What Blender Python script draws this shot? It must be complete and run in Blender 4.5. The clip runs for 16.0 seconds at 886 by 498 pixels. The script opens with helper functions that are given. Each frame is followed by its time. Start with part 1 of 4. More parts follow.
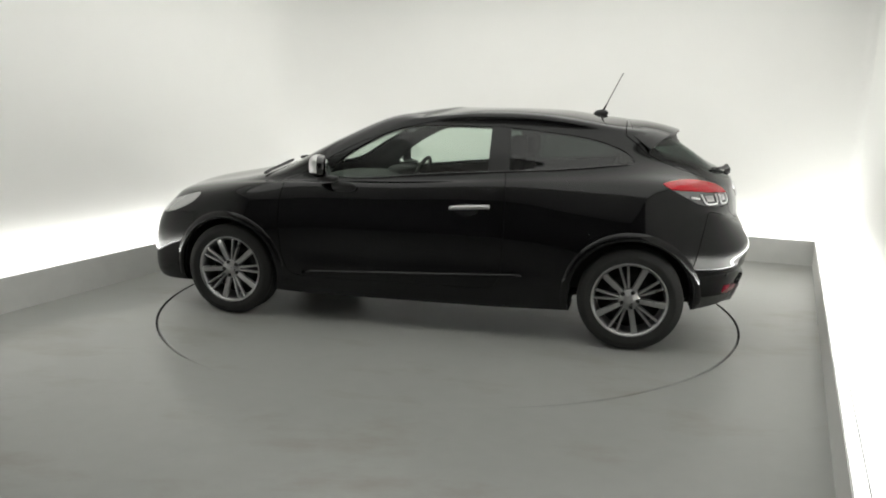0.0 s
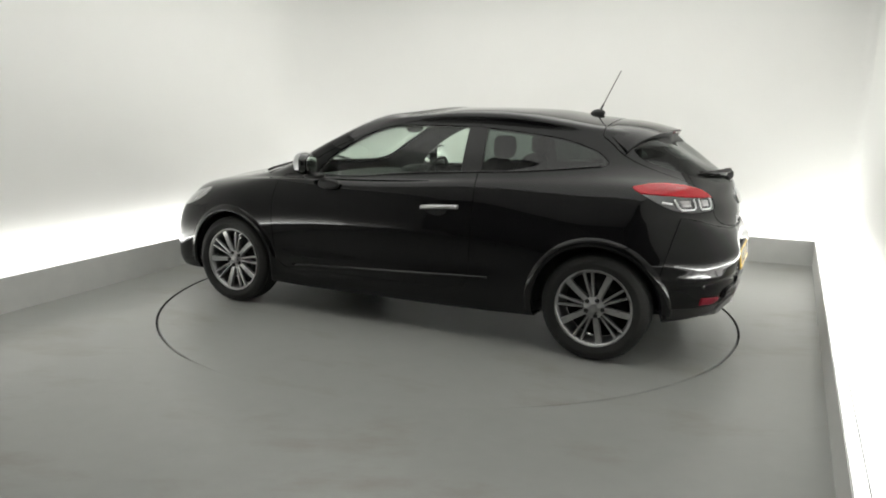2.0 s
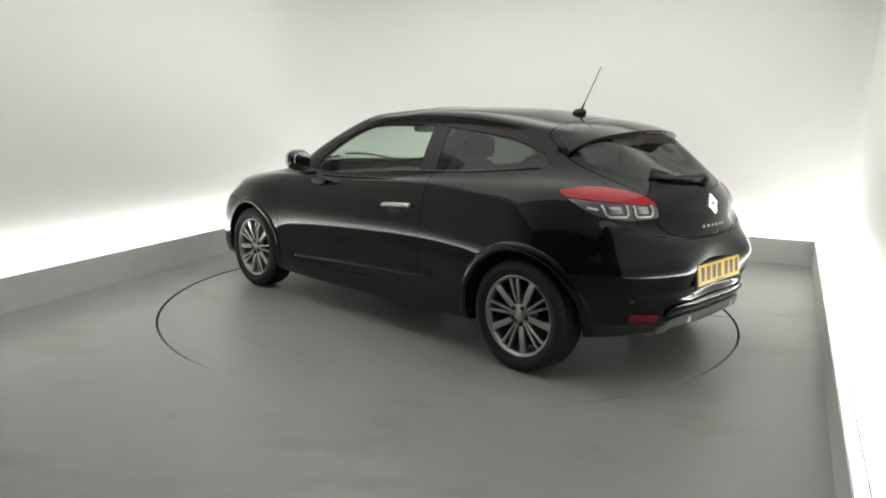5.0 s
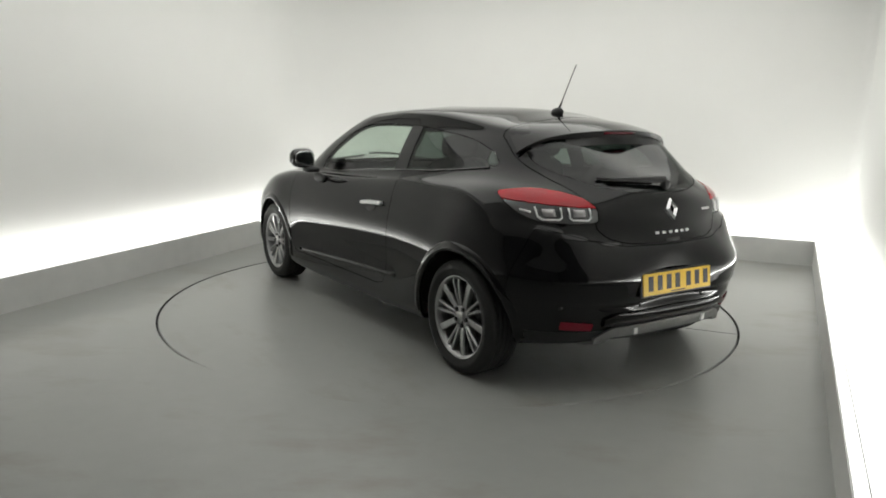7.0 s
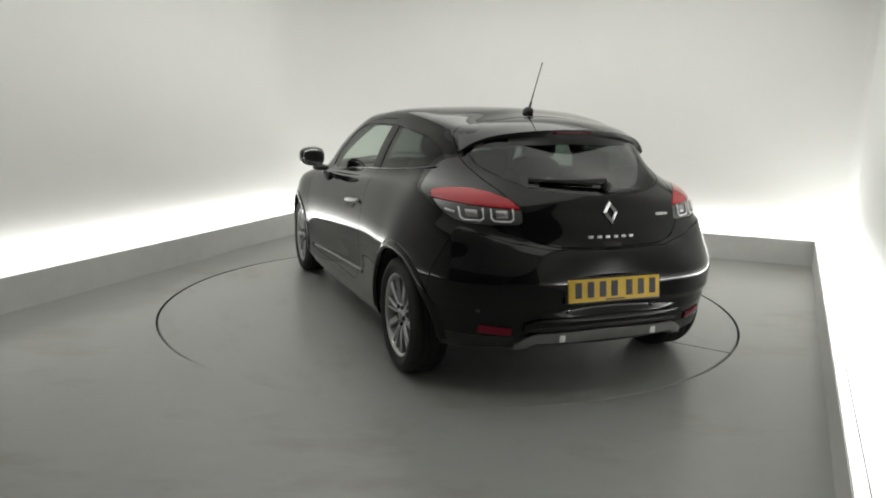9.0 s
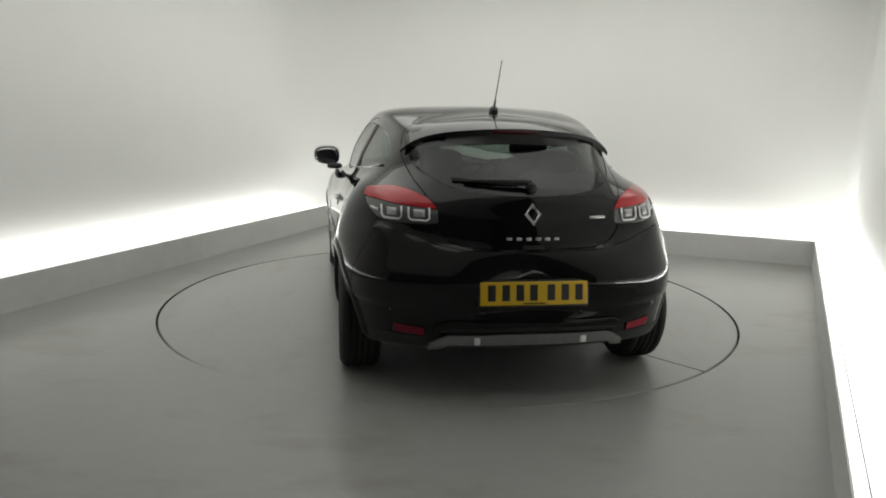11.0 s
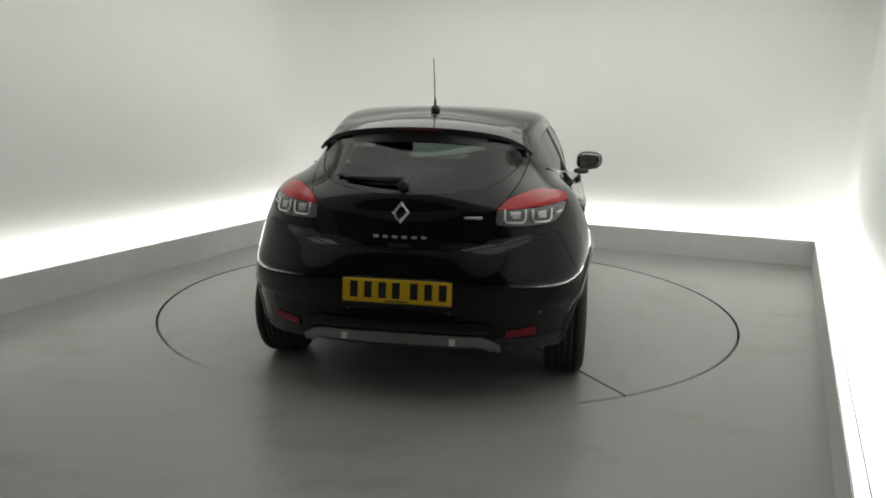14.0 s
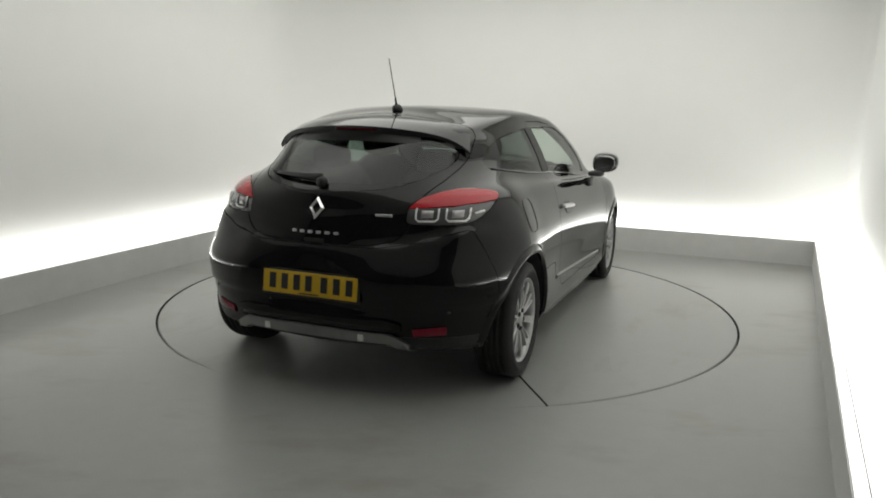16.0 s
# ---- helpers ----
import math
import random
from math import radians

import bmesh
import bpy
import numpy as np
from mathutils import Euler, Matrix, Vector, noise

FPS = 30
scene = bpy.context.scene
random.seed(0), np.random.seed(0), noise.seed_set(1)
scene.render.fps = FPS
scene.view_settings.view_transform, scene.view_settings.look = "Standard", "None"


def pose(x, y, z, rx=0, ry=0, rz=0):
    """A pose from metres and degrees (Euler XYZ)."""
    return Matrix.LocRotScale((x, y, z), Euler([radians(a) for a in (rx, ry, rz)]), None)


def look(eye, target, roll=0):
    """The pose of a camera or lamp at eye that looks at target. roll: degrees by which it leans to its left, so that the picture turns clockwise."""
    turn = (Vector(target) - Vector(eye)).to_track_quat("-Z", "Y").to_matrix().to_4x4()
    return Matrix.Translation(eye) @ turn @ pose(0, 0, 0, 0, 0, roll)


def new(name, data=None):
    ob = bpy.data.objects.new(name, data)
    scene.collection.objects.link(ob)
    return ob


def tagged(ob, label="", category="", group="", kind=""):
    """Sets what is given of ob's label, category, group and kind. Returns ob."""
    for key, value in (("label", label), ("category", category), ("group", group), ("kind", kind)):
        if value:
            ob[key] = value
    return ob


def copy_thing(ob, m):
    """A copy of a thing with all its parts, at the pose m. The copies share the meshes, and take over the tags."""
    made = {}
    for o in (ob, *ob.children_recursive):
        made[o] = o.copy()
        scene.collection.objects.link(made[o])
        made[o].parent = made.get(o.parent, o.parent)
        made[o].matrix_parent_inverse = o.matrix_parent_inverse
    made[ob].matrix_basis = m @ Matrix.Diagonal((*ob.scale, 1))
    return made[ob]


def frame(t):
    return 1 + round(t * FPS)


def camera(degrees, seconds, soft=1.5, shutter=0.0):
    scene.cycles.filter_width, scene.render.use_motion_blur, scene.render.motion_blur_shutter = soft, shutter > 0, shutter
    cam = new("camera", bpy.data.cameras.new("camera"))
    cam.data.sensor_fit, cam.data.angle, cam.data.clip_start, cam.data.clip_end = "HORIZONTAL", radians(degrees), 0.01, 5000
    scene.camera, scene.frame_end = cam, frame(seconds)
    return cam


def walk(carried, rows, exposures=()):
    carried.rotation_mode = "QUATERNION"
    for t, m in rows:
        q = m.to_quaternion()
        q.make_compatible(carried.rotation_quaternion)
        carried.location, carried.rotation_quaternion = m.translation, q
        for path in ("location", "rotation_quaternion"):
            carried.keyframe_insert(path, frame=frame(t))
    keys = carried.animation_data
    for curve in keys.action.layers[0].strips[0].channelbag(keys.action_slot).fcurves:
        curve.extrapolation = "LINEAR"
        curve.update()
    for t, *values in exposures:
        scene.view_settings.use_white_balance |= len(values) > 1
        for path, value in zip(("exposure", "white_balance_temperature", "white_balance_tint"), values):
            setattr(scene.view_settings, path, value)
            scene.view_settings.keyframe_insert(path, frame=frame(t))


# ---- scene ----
from mathutils.bvhtree import BVHTree

# ---- camera: fixed on its mount beside the right-hand kerb ----
EYE = Vector((0.0, -5.257, 1.389))
cam = camera(63.48, 16.0, soft=1.9)
YAW, PITCH = radians(0.451), radians(-10.812)
AIM = EYE + Vector((-math.sin(YAW) * math.cos(PITCH), math.cos(YAW) * math.cos(PITCH), math.sin(PITCH)))
VIEW = look(EYE, AIM, 1.19)
walk(cam, [(0.0, VIEW), (16.0, VIEW)], exposures=[(0.0, -0.05), (3.5, -0.07), (7.0, -0.23), (9.0, -0.36), (12.5, -0.53), (14.0, -0.47), (16.0, -0.34)])

# ---- plan of the booth (inner kerb line), metres ----
LB, RB = Vector((-1.486, 3.465)), Vector((3.512, 1.547))
RF, LF = Vector((-0.049, -6.0)), Vector((-4.328, -4.43))
KERB_H, KERB_T, TROUGH, CEIL = 0.245, 0.055, 0.27, 3.05
DISC_R = 2.045


def offset_line(a, b, d):
    """The line a-b moved d metres to its left."""
    t = (b - a).normalized()
    n = Vector((-t.y, t.x))
    return a + n * d, b + n * d


def meet(l1, l2):
    (a, b), (c, d) = l1, l2
    r, s = b - a, d - c
    k = ((c.x - a.x) * s.y - (c.y - a.y) * s.x) / (r.x * s.y - r.y * s.x)
    return a + r * k


# ---- world and lights ----
world = bpy.data.worlds.new("booth_world")
scene.world = world
world.use_nodes = True
world.node_tree.nodes["Background"].inputs[0].default_value = (0.5, 0.55, 0.6, 1)
world.node_tree.nodes["Background"].inputs[1].default_value = 0.02


def strip_lamp(name, a, b, z, width, watts, tilt=0.0):
    """A long lamp lying between two plan points, shining up; tilt leans it to its left, in degrees."""
    data = bpy.data.lights.new(name, "AREA")
    data.shape, data.size, data.size_y = "RECTANGLE", (b - a).length, width
    data.energy, data.color = watts, (0.985, 1.0, 0.965)
    ob = new(name, data)
    mid = (a + b) / 2
    ob.matrix_world = pose(mid.x, mid.y, z, 180 + tilt, 0, math.degrees(math.atan2(b.y - a.y, b.x - a.x)))
    return ob


MID = KERB_T + 0.215
WATTS = 7.0
for lamp_name, p, q in (("led_strip_left", LF.lerp(LB, 0.18), LB), ("led_strip_back", LB, RB), ("led_strip_right", RB, RF.lerp(RB, 0.44))):
    a, b = offset_line(p, q, MID)
    strip_lamp(lamp_name, a, b, 0.21, 0.07, WATTS * (b - a).length)
# unseen overhead lamp, assumed from roof highlights and the evenly bright upper walls
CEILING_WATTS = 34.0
data = bpy.data.lights.new("assumed_ceiling_lamp", "AREA")
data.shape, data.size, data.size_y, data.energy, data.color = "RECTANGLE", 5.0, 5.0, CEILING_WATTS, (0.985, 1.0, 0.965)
ob = new("assumed_ceiling_lamp", data)
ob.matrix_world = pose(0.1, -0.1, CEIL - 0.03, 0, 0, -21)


# ---- materials ----
def mat(name, color, rough=0.5, metal=0.0, spec=0.5, coat=0.0, emit=0.0):
    m = bpy.data.materials.new(name)
    m.use_nodes = True
    b = m.node_tree.nodes["Principled BSDF"]
    b.inputs["Base Color"].default_value = (*color, 1)
    b.inputs["Roughness"].default_value = rough
    b.inputs["Metallic"].default_value = metal
    b.inputs["Specular IOR Level"].default_value = spec
    b.inputs["Coat Weight"].default_value = coat
    b.inputs["Coat Roughness"].default_value = 0.03
    if emit:
        b.inputs["Emission Color"].default_value = (*color, 1)
        b.inputs["Emission Strength"].default_value = emit
    return m


def grain(m, c1, c2, scale, r1=None, r2=None, bump=0.0, big=None, detail=6.0):
    """Two-scale variation of colour, gloss and relief, in metres of the object's own space."""
    nt = m.node_tree
    b = nt.nodes["Principled BSDF"]
    co = nt.nodes.new("ShaderNodeTexCoord")
    n1 = nt.nodes.new("ShaderNodeTexNoise")
    n1.inputs["Scale"].default_value, n1.inputs["Detail"].default_value = scale, detail
    n2 = nt.nodes.new("ShaderNodeTexNoise")
    n2.inputs["Scale"].default_value, n2.inputs["Detail"].default_value = big or scale * 0.12, 4.0
    mix = nt.nodes.new("ShaderNodeMath")
    mix.operation = "MULTIPLY_ADD"
    mix.inputs[1].default_value = 0.4
    nt.links.new(co.outputs["Object"], n1.inputs["Vector"])
    nt.links.new(co.outputs["Object"], n2.inputs["Vector"])
    nt.links.new(n1.outputs["Fac"], mix.inputs[0])
    half = nt.nodes.new("ShaderNodeMath")
    half.operation = "MULTIPLY"
    half.inputs[1].default_value = 0.6
    nt.links.new(n2.outputs["Fac"], half.inputs[0])
    nt.links.new(half.outputs[0], mix.inputs[2])
    ramp = nt.nodes.new("ShaderNodeValToRGB")
    ramp.color_ramp.elements[0].position, ramp.color_ramp.elements[1].position = 0.35, 0.65
    ramp.color_ramp.elements[0].color, ramp.color_ramp.elements[1].color = (*c1, 1), (*c2, 1)
    nt.links.new(mix.outputs[0], ramp.inputs[0])
    nt.links.new(ramp.outputs[0], b.inputs["Base Color"])
    if r1 is not None:
        mr = nt.nodes.new("ShaderNodeMapRange")
        mr.inputs["From Min"].default_value, mr.inputs["From Max"].default_value = 0.35, 0.65
        mr.inputs["To Min"].default_value, mr.inputs["To Max"].default_value = r1, r2
        nt.links.new(mix.outputs[0], mr.inputs["Value"])
        nt.links.new(mr.outputs[0], b.inputs["Roughness"])
    if bump:
        bp = nt.nodes.new("ShaderNodeBump")
        bp.inputs["Strength"].default_value, bp.inputs["Distance"].default_value = bump, 0.002
        nt.links.new(n1.outputs["Fac"], bp.inputs["Height"])
        nt.links.new(bp.outputs[0], b.inputs["Normal"])
    return m


def pane(name, tint, gloss_rough=0.02):
    """A thin sheet of tinted glass: straight through, with a Fresnel gloss."""
    m = bpy.data.materials.new(name)
    m.use_nodes = True
    nt = m.node_tree
    nt.nodes.remove(nt.nodes["Principled BSDF"])
    out = nt.nodes["Material Output"]
    tr, gl, lw, pw, ma, mx = (nt.nodes.new(k) for k in ("ShaderNodeBsdfTransparent", "ShaderNodeBsdfGlossy", "ShaderNodeLayerWeight", "ShaderNodeMath", "ShaderNodeMath", "ShaderNodeMixShader"))
    tr.inputs[0].default_value = (*tint, 1)
    gl.inputs["Roughness"].default_value = gloss_rough
    lw.inputs["Blend"].default_value = 0.5
    pw.operation, ma.operation = "POWER", "MULTIPLY_ADD"
    pw.inputs[1].default_value = 5.0
    ma.inputs[1].default_value, ma.inputs[2].default_value = 0.90, 0.055
    nt.links.new(lw.outputs["Facing"], pw.inputs[0])
    nt.links.new(pw.outputs[0], ma.inputs[0])
    nt.links.new(ma.outputs[0], mx.inputs[0])
    nt.links.new(tr.outputs[0], mx.inputs[1])
    nt.links.new(gl.outputs[0], mx.inputs[2])
    nt.links.new(mx.outputs[0], out.inputs[0])
    return m


M_WALL = grain(mat("white_wall_paint", (0.8, 0.8, 0.78), 0.75), (0.795, 0.795, 0.775), (0.81, 0.81, 0.79), 3, bump=0.01)
M_CEIL = mat("white_ceiling_paint", (0.8, 0.8, 0.78), 0.8)
M_KERB = grain(mat("kerb_paint", (0.6, 0.6, 0.58), 0.5), (0.60, 0.60, 0.585), (0.68, 0.68, 0.66), 9, 0.4, 0.6, 0.06)
M_FLOOR = grain(mat("grey_floor_paint", (0.3, 0.3, 0.29), 0.35), (0.305, 0.313, 0.297), (0.337, 0.344, 0.328), 9, 0.30, 0.35, 0.0, big=0.6, detail=2.0)
# faint brownish stains and scuffs on the floor
nt = M_FLOOR.node_tree
co, mp, no, ra, mx = (nt.nodes.new(k) for k in ("ShaderNodeTexCoord", "ShaderNodeMapping", "ShaderNodeTexNoise", "ShaderNodeValToRGB", "ShaderNodeMixRGB"))
mp.inputs["Scale"].default_value = (0.7, 1.5, 1.0)
no.inputs["Scale"].default_value, no.inputs["Detail"].default_value, no.inputs["Roughness"].default_value = 1.6, 7.0, 0.62
ra.color_ramp.elements[0].position, ra.color_ramp.elements[1].position = 0.54, 0.72
ra.color_ramp.elements[0].color, ra.color_ramp.elements[1].color = (0, 0, 0, 1), (0.8, 0.8, 0.8, 1)
mx.inputs[2].default_value = (0.25, 0.235, 0.20, 1)
base_in = nt.nodes["Principled BSDF"].inputs["Base Color"]
was = base_in.links[0].from_socket
nt.links.new(co.outputs["Object"], mp.inputs["Vector"])
nt.links.new(mp.outputs[0], no.inputs["Vector"])
nt.links.new(no.outputs["Fac"], ra.inputs[0])
nt.links.new(ra.outputs[0], mx.inputs[0])
nt.links.new(was, mx.inputs[1])
nt.links.new(mx.outputs[0], base_in)
# near-black that puts the shade inside the narrow gaps into their colour
M_PIT = mat("gap_shade", (0.012, 0.012, 0.012), 0.9)
# grey of the added surfaces out of view, which only the reflections show
M_DARK = grain(mat("unseen_backdrop_grey", (0.13, 0.13, 0.132), 0.7), (0.09, 0.09, 0.092), (0.17, 0.17, 0.172), 3)
M_PAINT = mat("black_car_paint", (0.0035, 0.0034, 0.0038), 0.04, 0.0, 0.36, 0.0)
M_TRIM = grain(mat("black_plastic", (0.012, 0.012, 0.012), 0.5), (0.009, 0.009, 0.009), (0.016, 0.016, 0.016), 60, 0.4, 0.6, 0.15)
M_GLOSS = mat("black_gloss_trim", (0.004, 0.004, 0.004), 0.08, 0, 0.5, 0.6)
M_LINING = grain(mat("dark_cabin_lining", (0.02, 0.02, 0.021), 0.85), (0.016, 0.016, 0.017), (0.028, 0.028, 0.029), 50, bump=0.2)
M_FABRIC = grain(mat("dark_seat_fabric", (0.03, 0.03, 0.032), 0.9), (0.022, 0.022, 0.024), (0.04, 0.04, 0.042), 90, bump=0.3)
M_GLASS = pane("green_tinted_glass", (0.80, 0.88, 0.82))
M_PRIVACY = pane("dark_tinted_glass", (0.13, 0.165, 0.148))
M_REARGLASS = pane("dark_rear_glass", (0.165, 0.21, 0.19))
M_RUBBER = grain(mat("tyre_rubber", (0.018, 0.018, 0.018), 0.75), (0.009, 0.009, 0.009), (0.017, 0.017, 0.016), 40, 0.65, 0.85, 0.15)
M_RIM = grain(mat("gunmetal_alloy", (0.3, 0.3, 0.3), 0.34, 0.9), (0.33, 0.33, 0.332), (0.45, 0.45, 0.452), 30, 0.26, 0.4)
M_RIMDARK = mat("dark_wheel_barrel", (0.035, 0.035, 0.036), 0.5, 0.6)
M_CHROME = mat("chrome", (0.85, 0.85, 0.86), 0.1, 1.0)
M_SILVER = grain(mat("satin_silver", (0.55, 0.55, 0.55), 0.3, 0.85), (0.52, 0.52, 0.52), (0.57, 0.57, 0.57), 20, 0.28, 0.34)
M_SATIN = grain(mat("satin_grey_metal", (0.26, 0.26, 0.26), 0.38, 0.8), (0.23, 0.23, 0.23), (0.29, 0.29, 0.29), 20, 0.34, 0.42)
M_RED = mat("red_lens", (0.42, 0.006, 0.014), 0.1, 0, 0.35, 0.2)
M_DRED = mat("dark_red_reflector", (0.19, 0.004, 0.018), 0.2, 0, 0.3, 0.1)
M_LAMP = mat("lamp_reflector", (0.16, 0.16, 0.162), 0.2, 0.5, 0.5, 0.6)
M_HEAD = mat("clear_headlight", (0.4, 0.4, 0.4), 0.2, 0.5, 0.5, 1.0)
M_BRAKE = mat("unlit_brake_lens", (0.09, 0.004, 0.010), 0.2, 0, 0.4, 0.3)
M_BULB = mat("dim_bulb_reflector", (0.38, 0.37, 0.37), 0.3, 0.5, 0.5, 0.6)
M_GUIDE = mat("clear_light_guide", (0.8, 0.8, 0.8), 0.15, 0.0, 0.6, 1.0)
M_YELLOW = grain(mat("yellow_reflective_plate", (0.72, 0.48, 0.02), 0.35), (0.60, 0.37, 0.008), (0.67, 0.43, 0.012), 25)
M_INK = mat("black_ink", (0.01, 0.01, 0.01), 0.4)


# ---- small building helpers ----
def part(name, bm, material, parent=None, label="", smooth=True):
    """Links a bmesh as one mesh object under a thing or a part."""
    me = bpy.data.meshes.new(name)
    for f in bm.faces:
        f.smooth = smooth
    bm.to_mesh(me)
    bm.free()
    for m in material if isinstance(material, (list, tuple)) else [material]:
        me.materials.append(m)
    ob = new(name, me)
    if parent is not None:
        ob.parent = parent
    if label:
        ob["label"] = label
    return ob


def sharpen(bm, angle=35):
    for e in bm.edges:
        if len(e.link_faces) == 2 and e.calc_face_angle(0) > radians(angle):
            e.smooth = False
    return bm


def box(bm, size, m=None, bevel=0.0, seg=2):
    r = bmesh.ops.create_cube(bm, size=1.0)["verts"]
    bmesh.ops.scale(bm, vec=size, verts=r)
    if bevel:
        es = list({e for v in r for e in v.link_edges})
        out = bmesh.ops.bevel(bm, geom=es, offset=bevel, segments=seg, affect="EDGES", profile=0.6)
        r = list({v for f in out["faces"] for v in f.verts} | {v for v in r if v.is_valid})
        seen, stack = set(r), list(r)
        while stack:
            v = stack.pop()
            for e in v.link_edges:
                o = e.other_vert(v)
                if o not in seen:
                    seen.add(o)
                    stack.append(o)
        r = list(seen)
    if m is not None:
        bmesh.ops.transform(bm, matrix=m, verts=r)
    return r


def lathe(bm, profile, seg=64, m=None, a0=0.0, a1=2 * math.pi):
    """Turns a profile of (radius, y) about the y axis."""
    closed = abs(a1 - a0 - 2 * math.pi) < 1e-6
    n = seg if closed else seg + 1
    rings = []
    for k in range(n):
        a = a0 + (a1 - a0) * k / seg
        rings.append([bm.verts.new((r * math.cos(a), y, r * math.sin(a))) for r, y in profile])
    for k in range(seg):
        p, q = rings[k], rings[(k + 1) % n]
        for j in range(len(profile) - 1):
            bm.faces.new((p[j], q[j], q[j + 1], p[j + 1]))
    vs = [v for ring in rings for v in ring]
    if m is not None:
        bmesh.ops.transform(bm, matrix=m, verts=vs)
    return vs


def tube(bm, pts, rad, seg=8, caps=True):
    """A round bar along points; rad is one radius or one for each point."""
    rads = rad if isinstance(rad, (list, tuple)) else [rad] * len(pts)
    pts = [Vector(p) for p in pts]
    rings = []
    for i, p in enumerate(pts):
        t = (pts[min(i + 1, len(pts) - 1)] - pts[max(i - 1, 0)]).normalized()
        u = t.cross(Vector((0, 0, 1)))
        if u.length < 1e-3:
            u = t.cross(Vector((1, 0, 0)))
        u.normalize()
        w = t.cross(u)
        rings.append([bm.verts.new(p + (u * math.cos(2 * math.pi * k / seg) + w * math.sin(2 * math.pi * k / seg)) * rads[i]) for k in range(seg)])
    for a, b in zip(rings, rings[1:]):
        for k in range(seg):
            bm.faces.new((a[k], a[(k + 1) % seg], b[(k + 1) % seg], b[k]))
    if caps:
        bm.faces.new(rings[0][::-1])
        bm.faces.new(rings[-1])


def prism(bm, outline, z0, z1):
    """An upright prism over a plan outline."""
    lo = [bm.verts.new((p[0], p[1], z0)) for p in outline]
    hi = [bm.verts.new((p[0], p[1], z1)) for p in outline]
    n = len(outline)
    for k in range(n):
        bm.faces.new((lo[k], lo[(k + 1) % n], hi[(k + 1) % n], hi[k]))
    bm.faces.new(hi)
    bm.faces.new(lo[::-1])


# ---- the booth ----
K_IN = [LF, LB, RB, RF]
LINES = [(LF, LB), (LB, RB), (RB, RF)]


def ring_points(d):
    """The kerb's line, open at the camera's end, moved d metres outwards."""
    ls = [offset_line(a, b, d) for a, b in LINES]
    return [ls[0][0], meet(ls[0], ls[1]), meet(ls[1], ls[2]), ls[2][1]]


def rounded(pts, radii, seg=12):
    out = [pts[0]]
    for k in range(1, len(pts) - 1):
        p, a, b, r = pts[k], pts[k - 1], pts[k + 1], radii[k - 1]
        ta, tb = (a - p).normalized(), (b - p).normalized()
        ang = ta.angle(tb)
        d = r / math.tan(ang / 2)
        c = p + (ta + tb).normalized() * (r / math.sin(ang / 2))
        v0, v1 = p + ta * d - c, p + tb * d - c
        s = v0.angle_signed(v1)
        for j in range(seg + 1):
            m = Matrix.Rotation(-s * j / seg, 2)
            out.append(c + m @ v0)
    out.append(pts[-1])
    return out


# kerbs: upstand with a small lip, in three runs
inner, outer = ring_points(0.0), ring_points(KERB_T)
for k, nm in enumerate(("kerb_left", "kerb_back", "kerb_right")):
    bm = bmesh.new()
    prism(bm, [inner[k], inner[k + 1], outer[k + 1], outer[k]][::-1], -0.02, KERB_H)
    top_e = [e for e in bm.edges if all(v.co.z > KERB_H - 1e-4 for v in e.verts)]
    bmesh.ops.bevel(bm, geom=top_e, offset=0.006, segments=2, affect="EDGES")
    bmesh.ops.recalc_face_normals(bm, faces=bm.faces)
    tagged(part(nm, bm, M_KERB, smooth=False), "low white-grey painted kerb hiding an LED strip trough", "kerb", kind="structure")

# walls: one bent sheet with thickness behind the trough, rounded where left meets back
win, wout = ring_points(KERB_T + TROUGH), ring_points(KERB_T + TROUGH + 0.12)
A, B = rounded(win, (1.0, 0.10), 20), rounded(wout, (1.12, 0.22), 20)
cut_k = [0, 1, len(A) - 2, len(A) - 1]
for nm, i0, i1 in (("wall_left", cut_k[0], cut_k[1]), ("wall_back", cut_k[1], cut_k[2]), ("wall_right", cut_k[2], cut_k[3])):
    bm = bmesh.new()
    va = [[bm.verts.new((p.x, p.y, z)) for z in (-0.02, CEIL)] for p in A[i0:i1 + 1]]
    vb = [[bm.verts.new((p.x, p.y, z)) for z in (-0.02, CEIL)] for p in B[i0:i1 + 1]]
    for j in range(len(va) - 1):
        bm.faces.new((va[j][0], va[j + 1][0], va[j + 1][1], va[j][1]))
        bm.faces.new((vb[j][0], vb[j][1], vb[j + 1][1], vb[j + 1][0]))
        bm.faces.new((va[j][1], va[j + 1][1], vb[j + 1][1], vb[j][1]))
    tagged(part(nm, bm, M_WALL), "plain white painted studio wall lit from below", "wall", kind="structure")
# unseen front wall, added dark in place of the dim space behind the camera
bm = bmesh.new()
ta, tb = win[3], win[0]
t = (tb - ta).normalized()
n = Vector((-t.y, t.x))
prism(bm, [ta - t * 0.3, tb + t * 0.3, tb + t * 0.3 + n * 0.12, ta - t * 0.3 + n * 0.12], -0.02, CEIL)
bmesh.ops.recalc_face_normals(bm, faces=bm.faces)
# slatted dark panel out of view, added so the car reflects less white wall
sa, sb = offset_line(RF, RB, -(KERB_T + TROUGH - 0.03))
st = (sb - sa).normalized()
sn = Vector((-st.y, st.x))
sp = [sa - st * .2, sa + st * 2.7]
bm2 = bmesh.new()
for z in range(12):
    z0 = .03 + z * .25
    prism(bm2, [sp[0], sp[1], sp[1] - sn * .028, sp[0] - sn * .028], z0, z0 + .244)
bmesh.ops.recalc_face_normals(bm2, faces=bm2.faces)
tagged(part("unseen_dark_panel_1", bm2, M_DARK, smooth=False), "unseen dark slatted panel added to darken the car's reflections", "roller door", kind="structure")
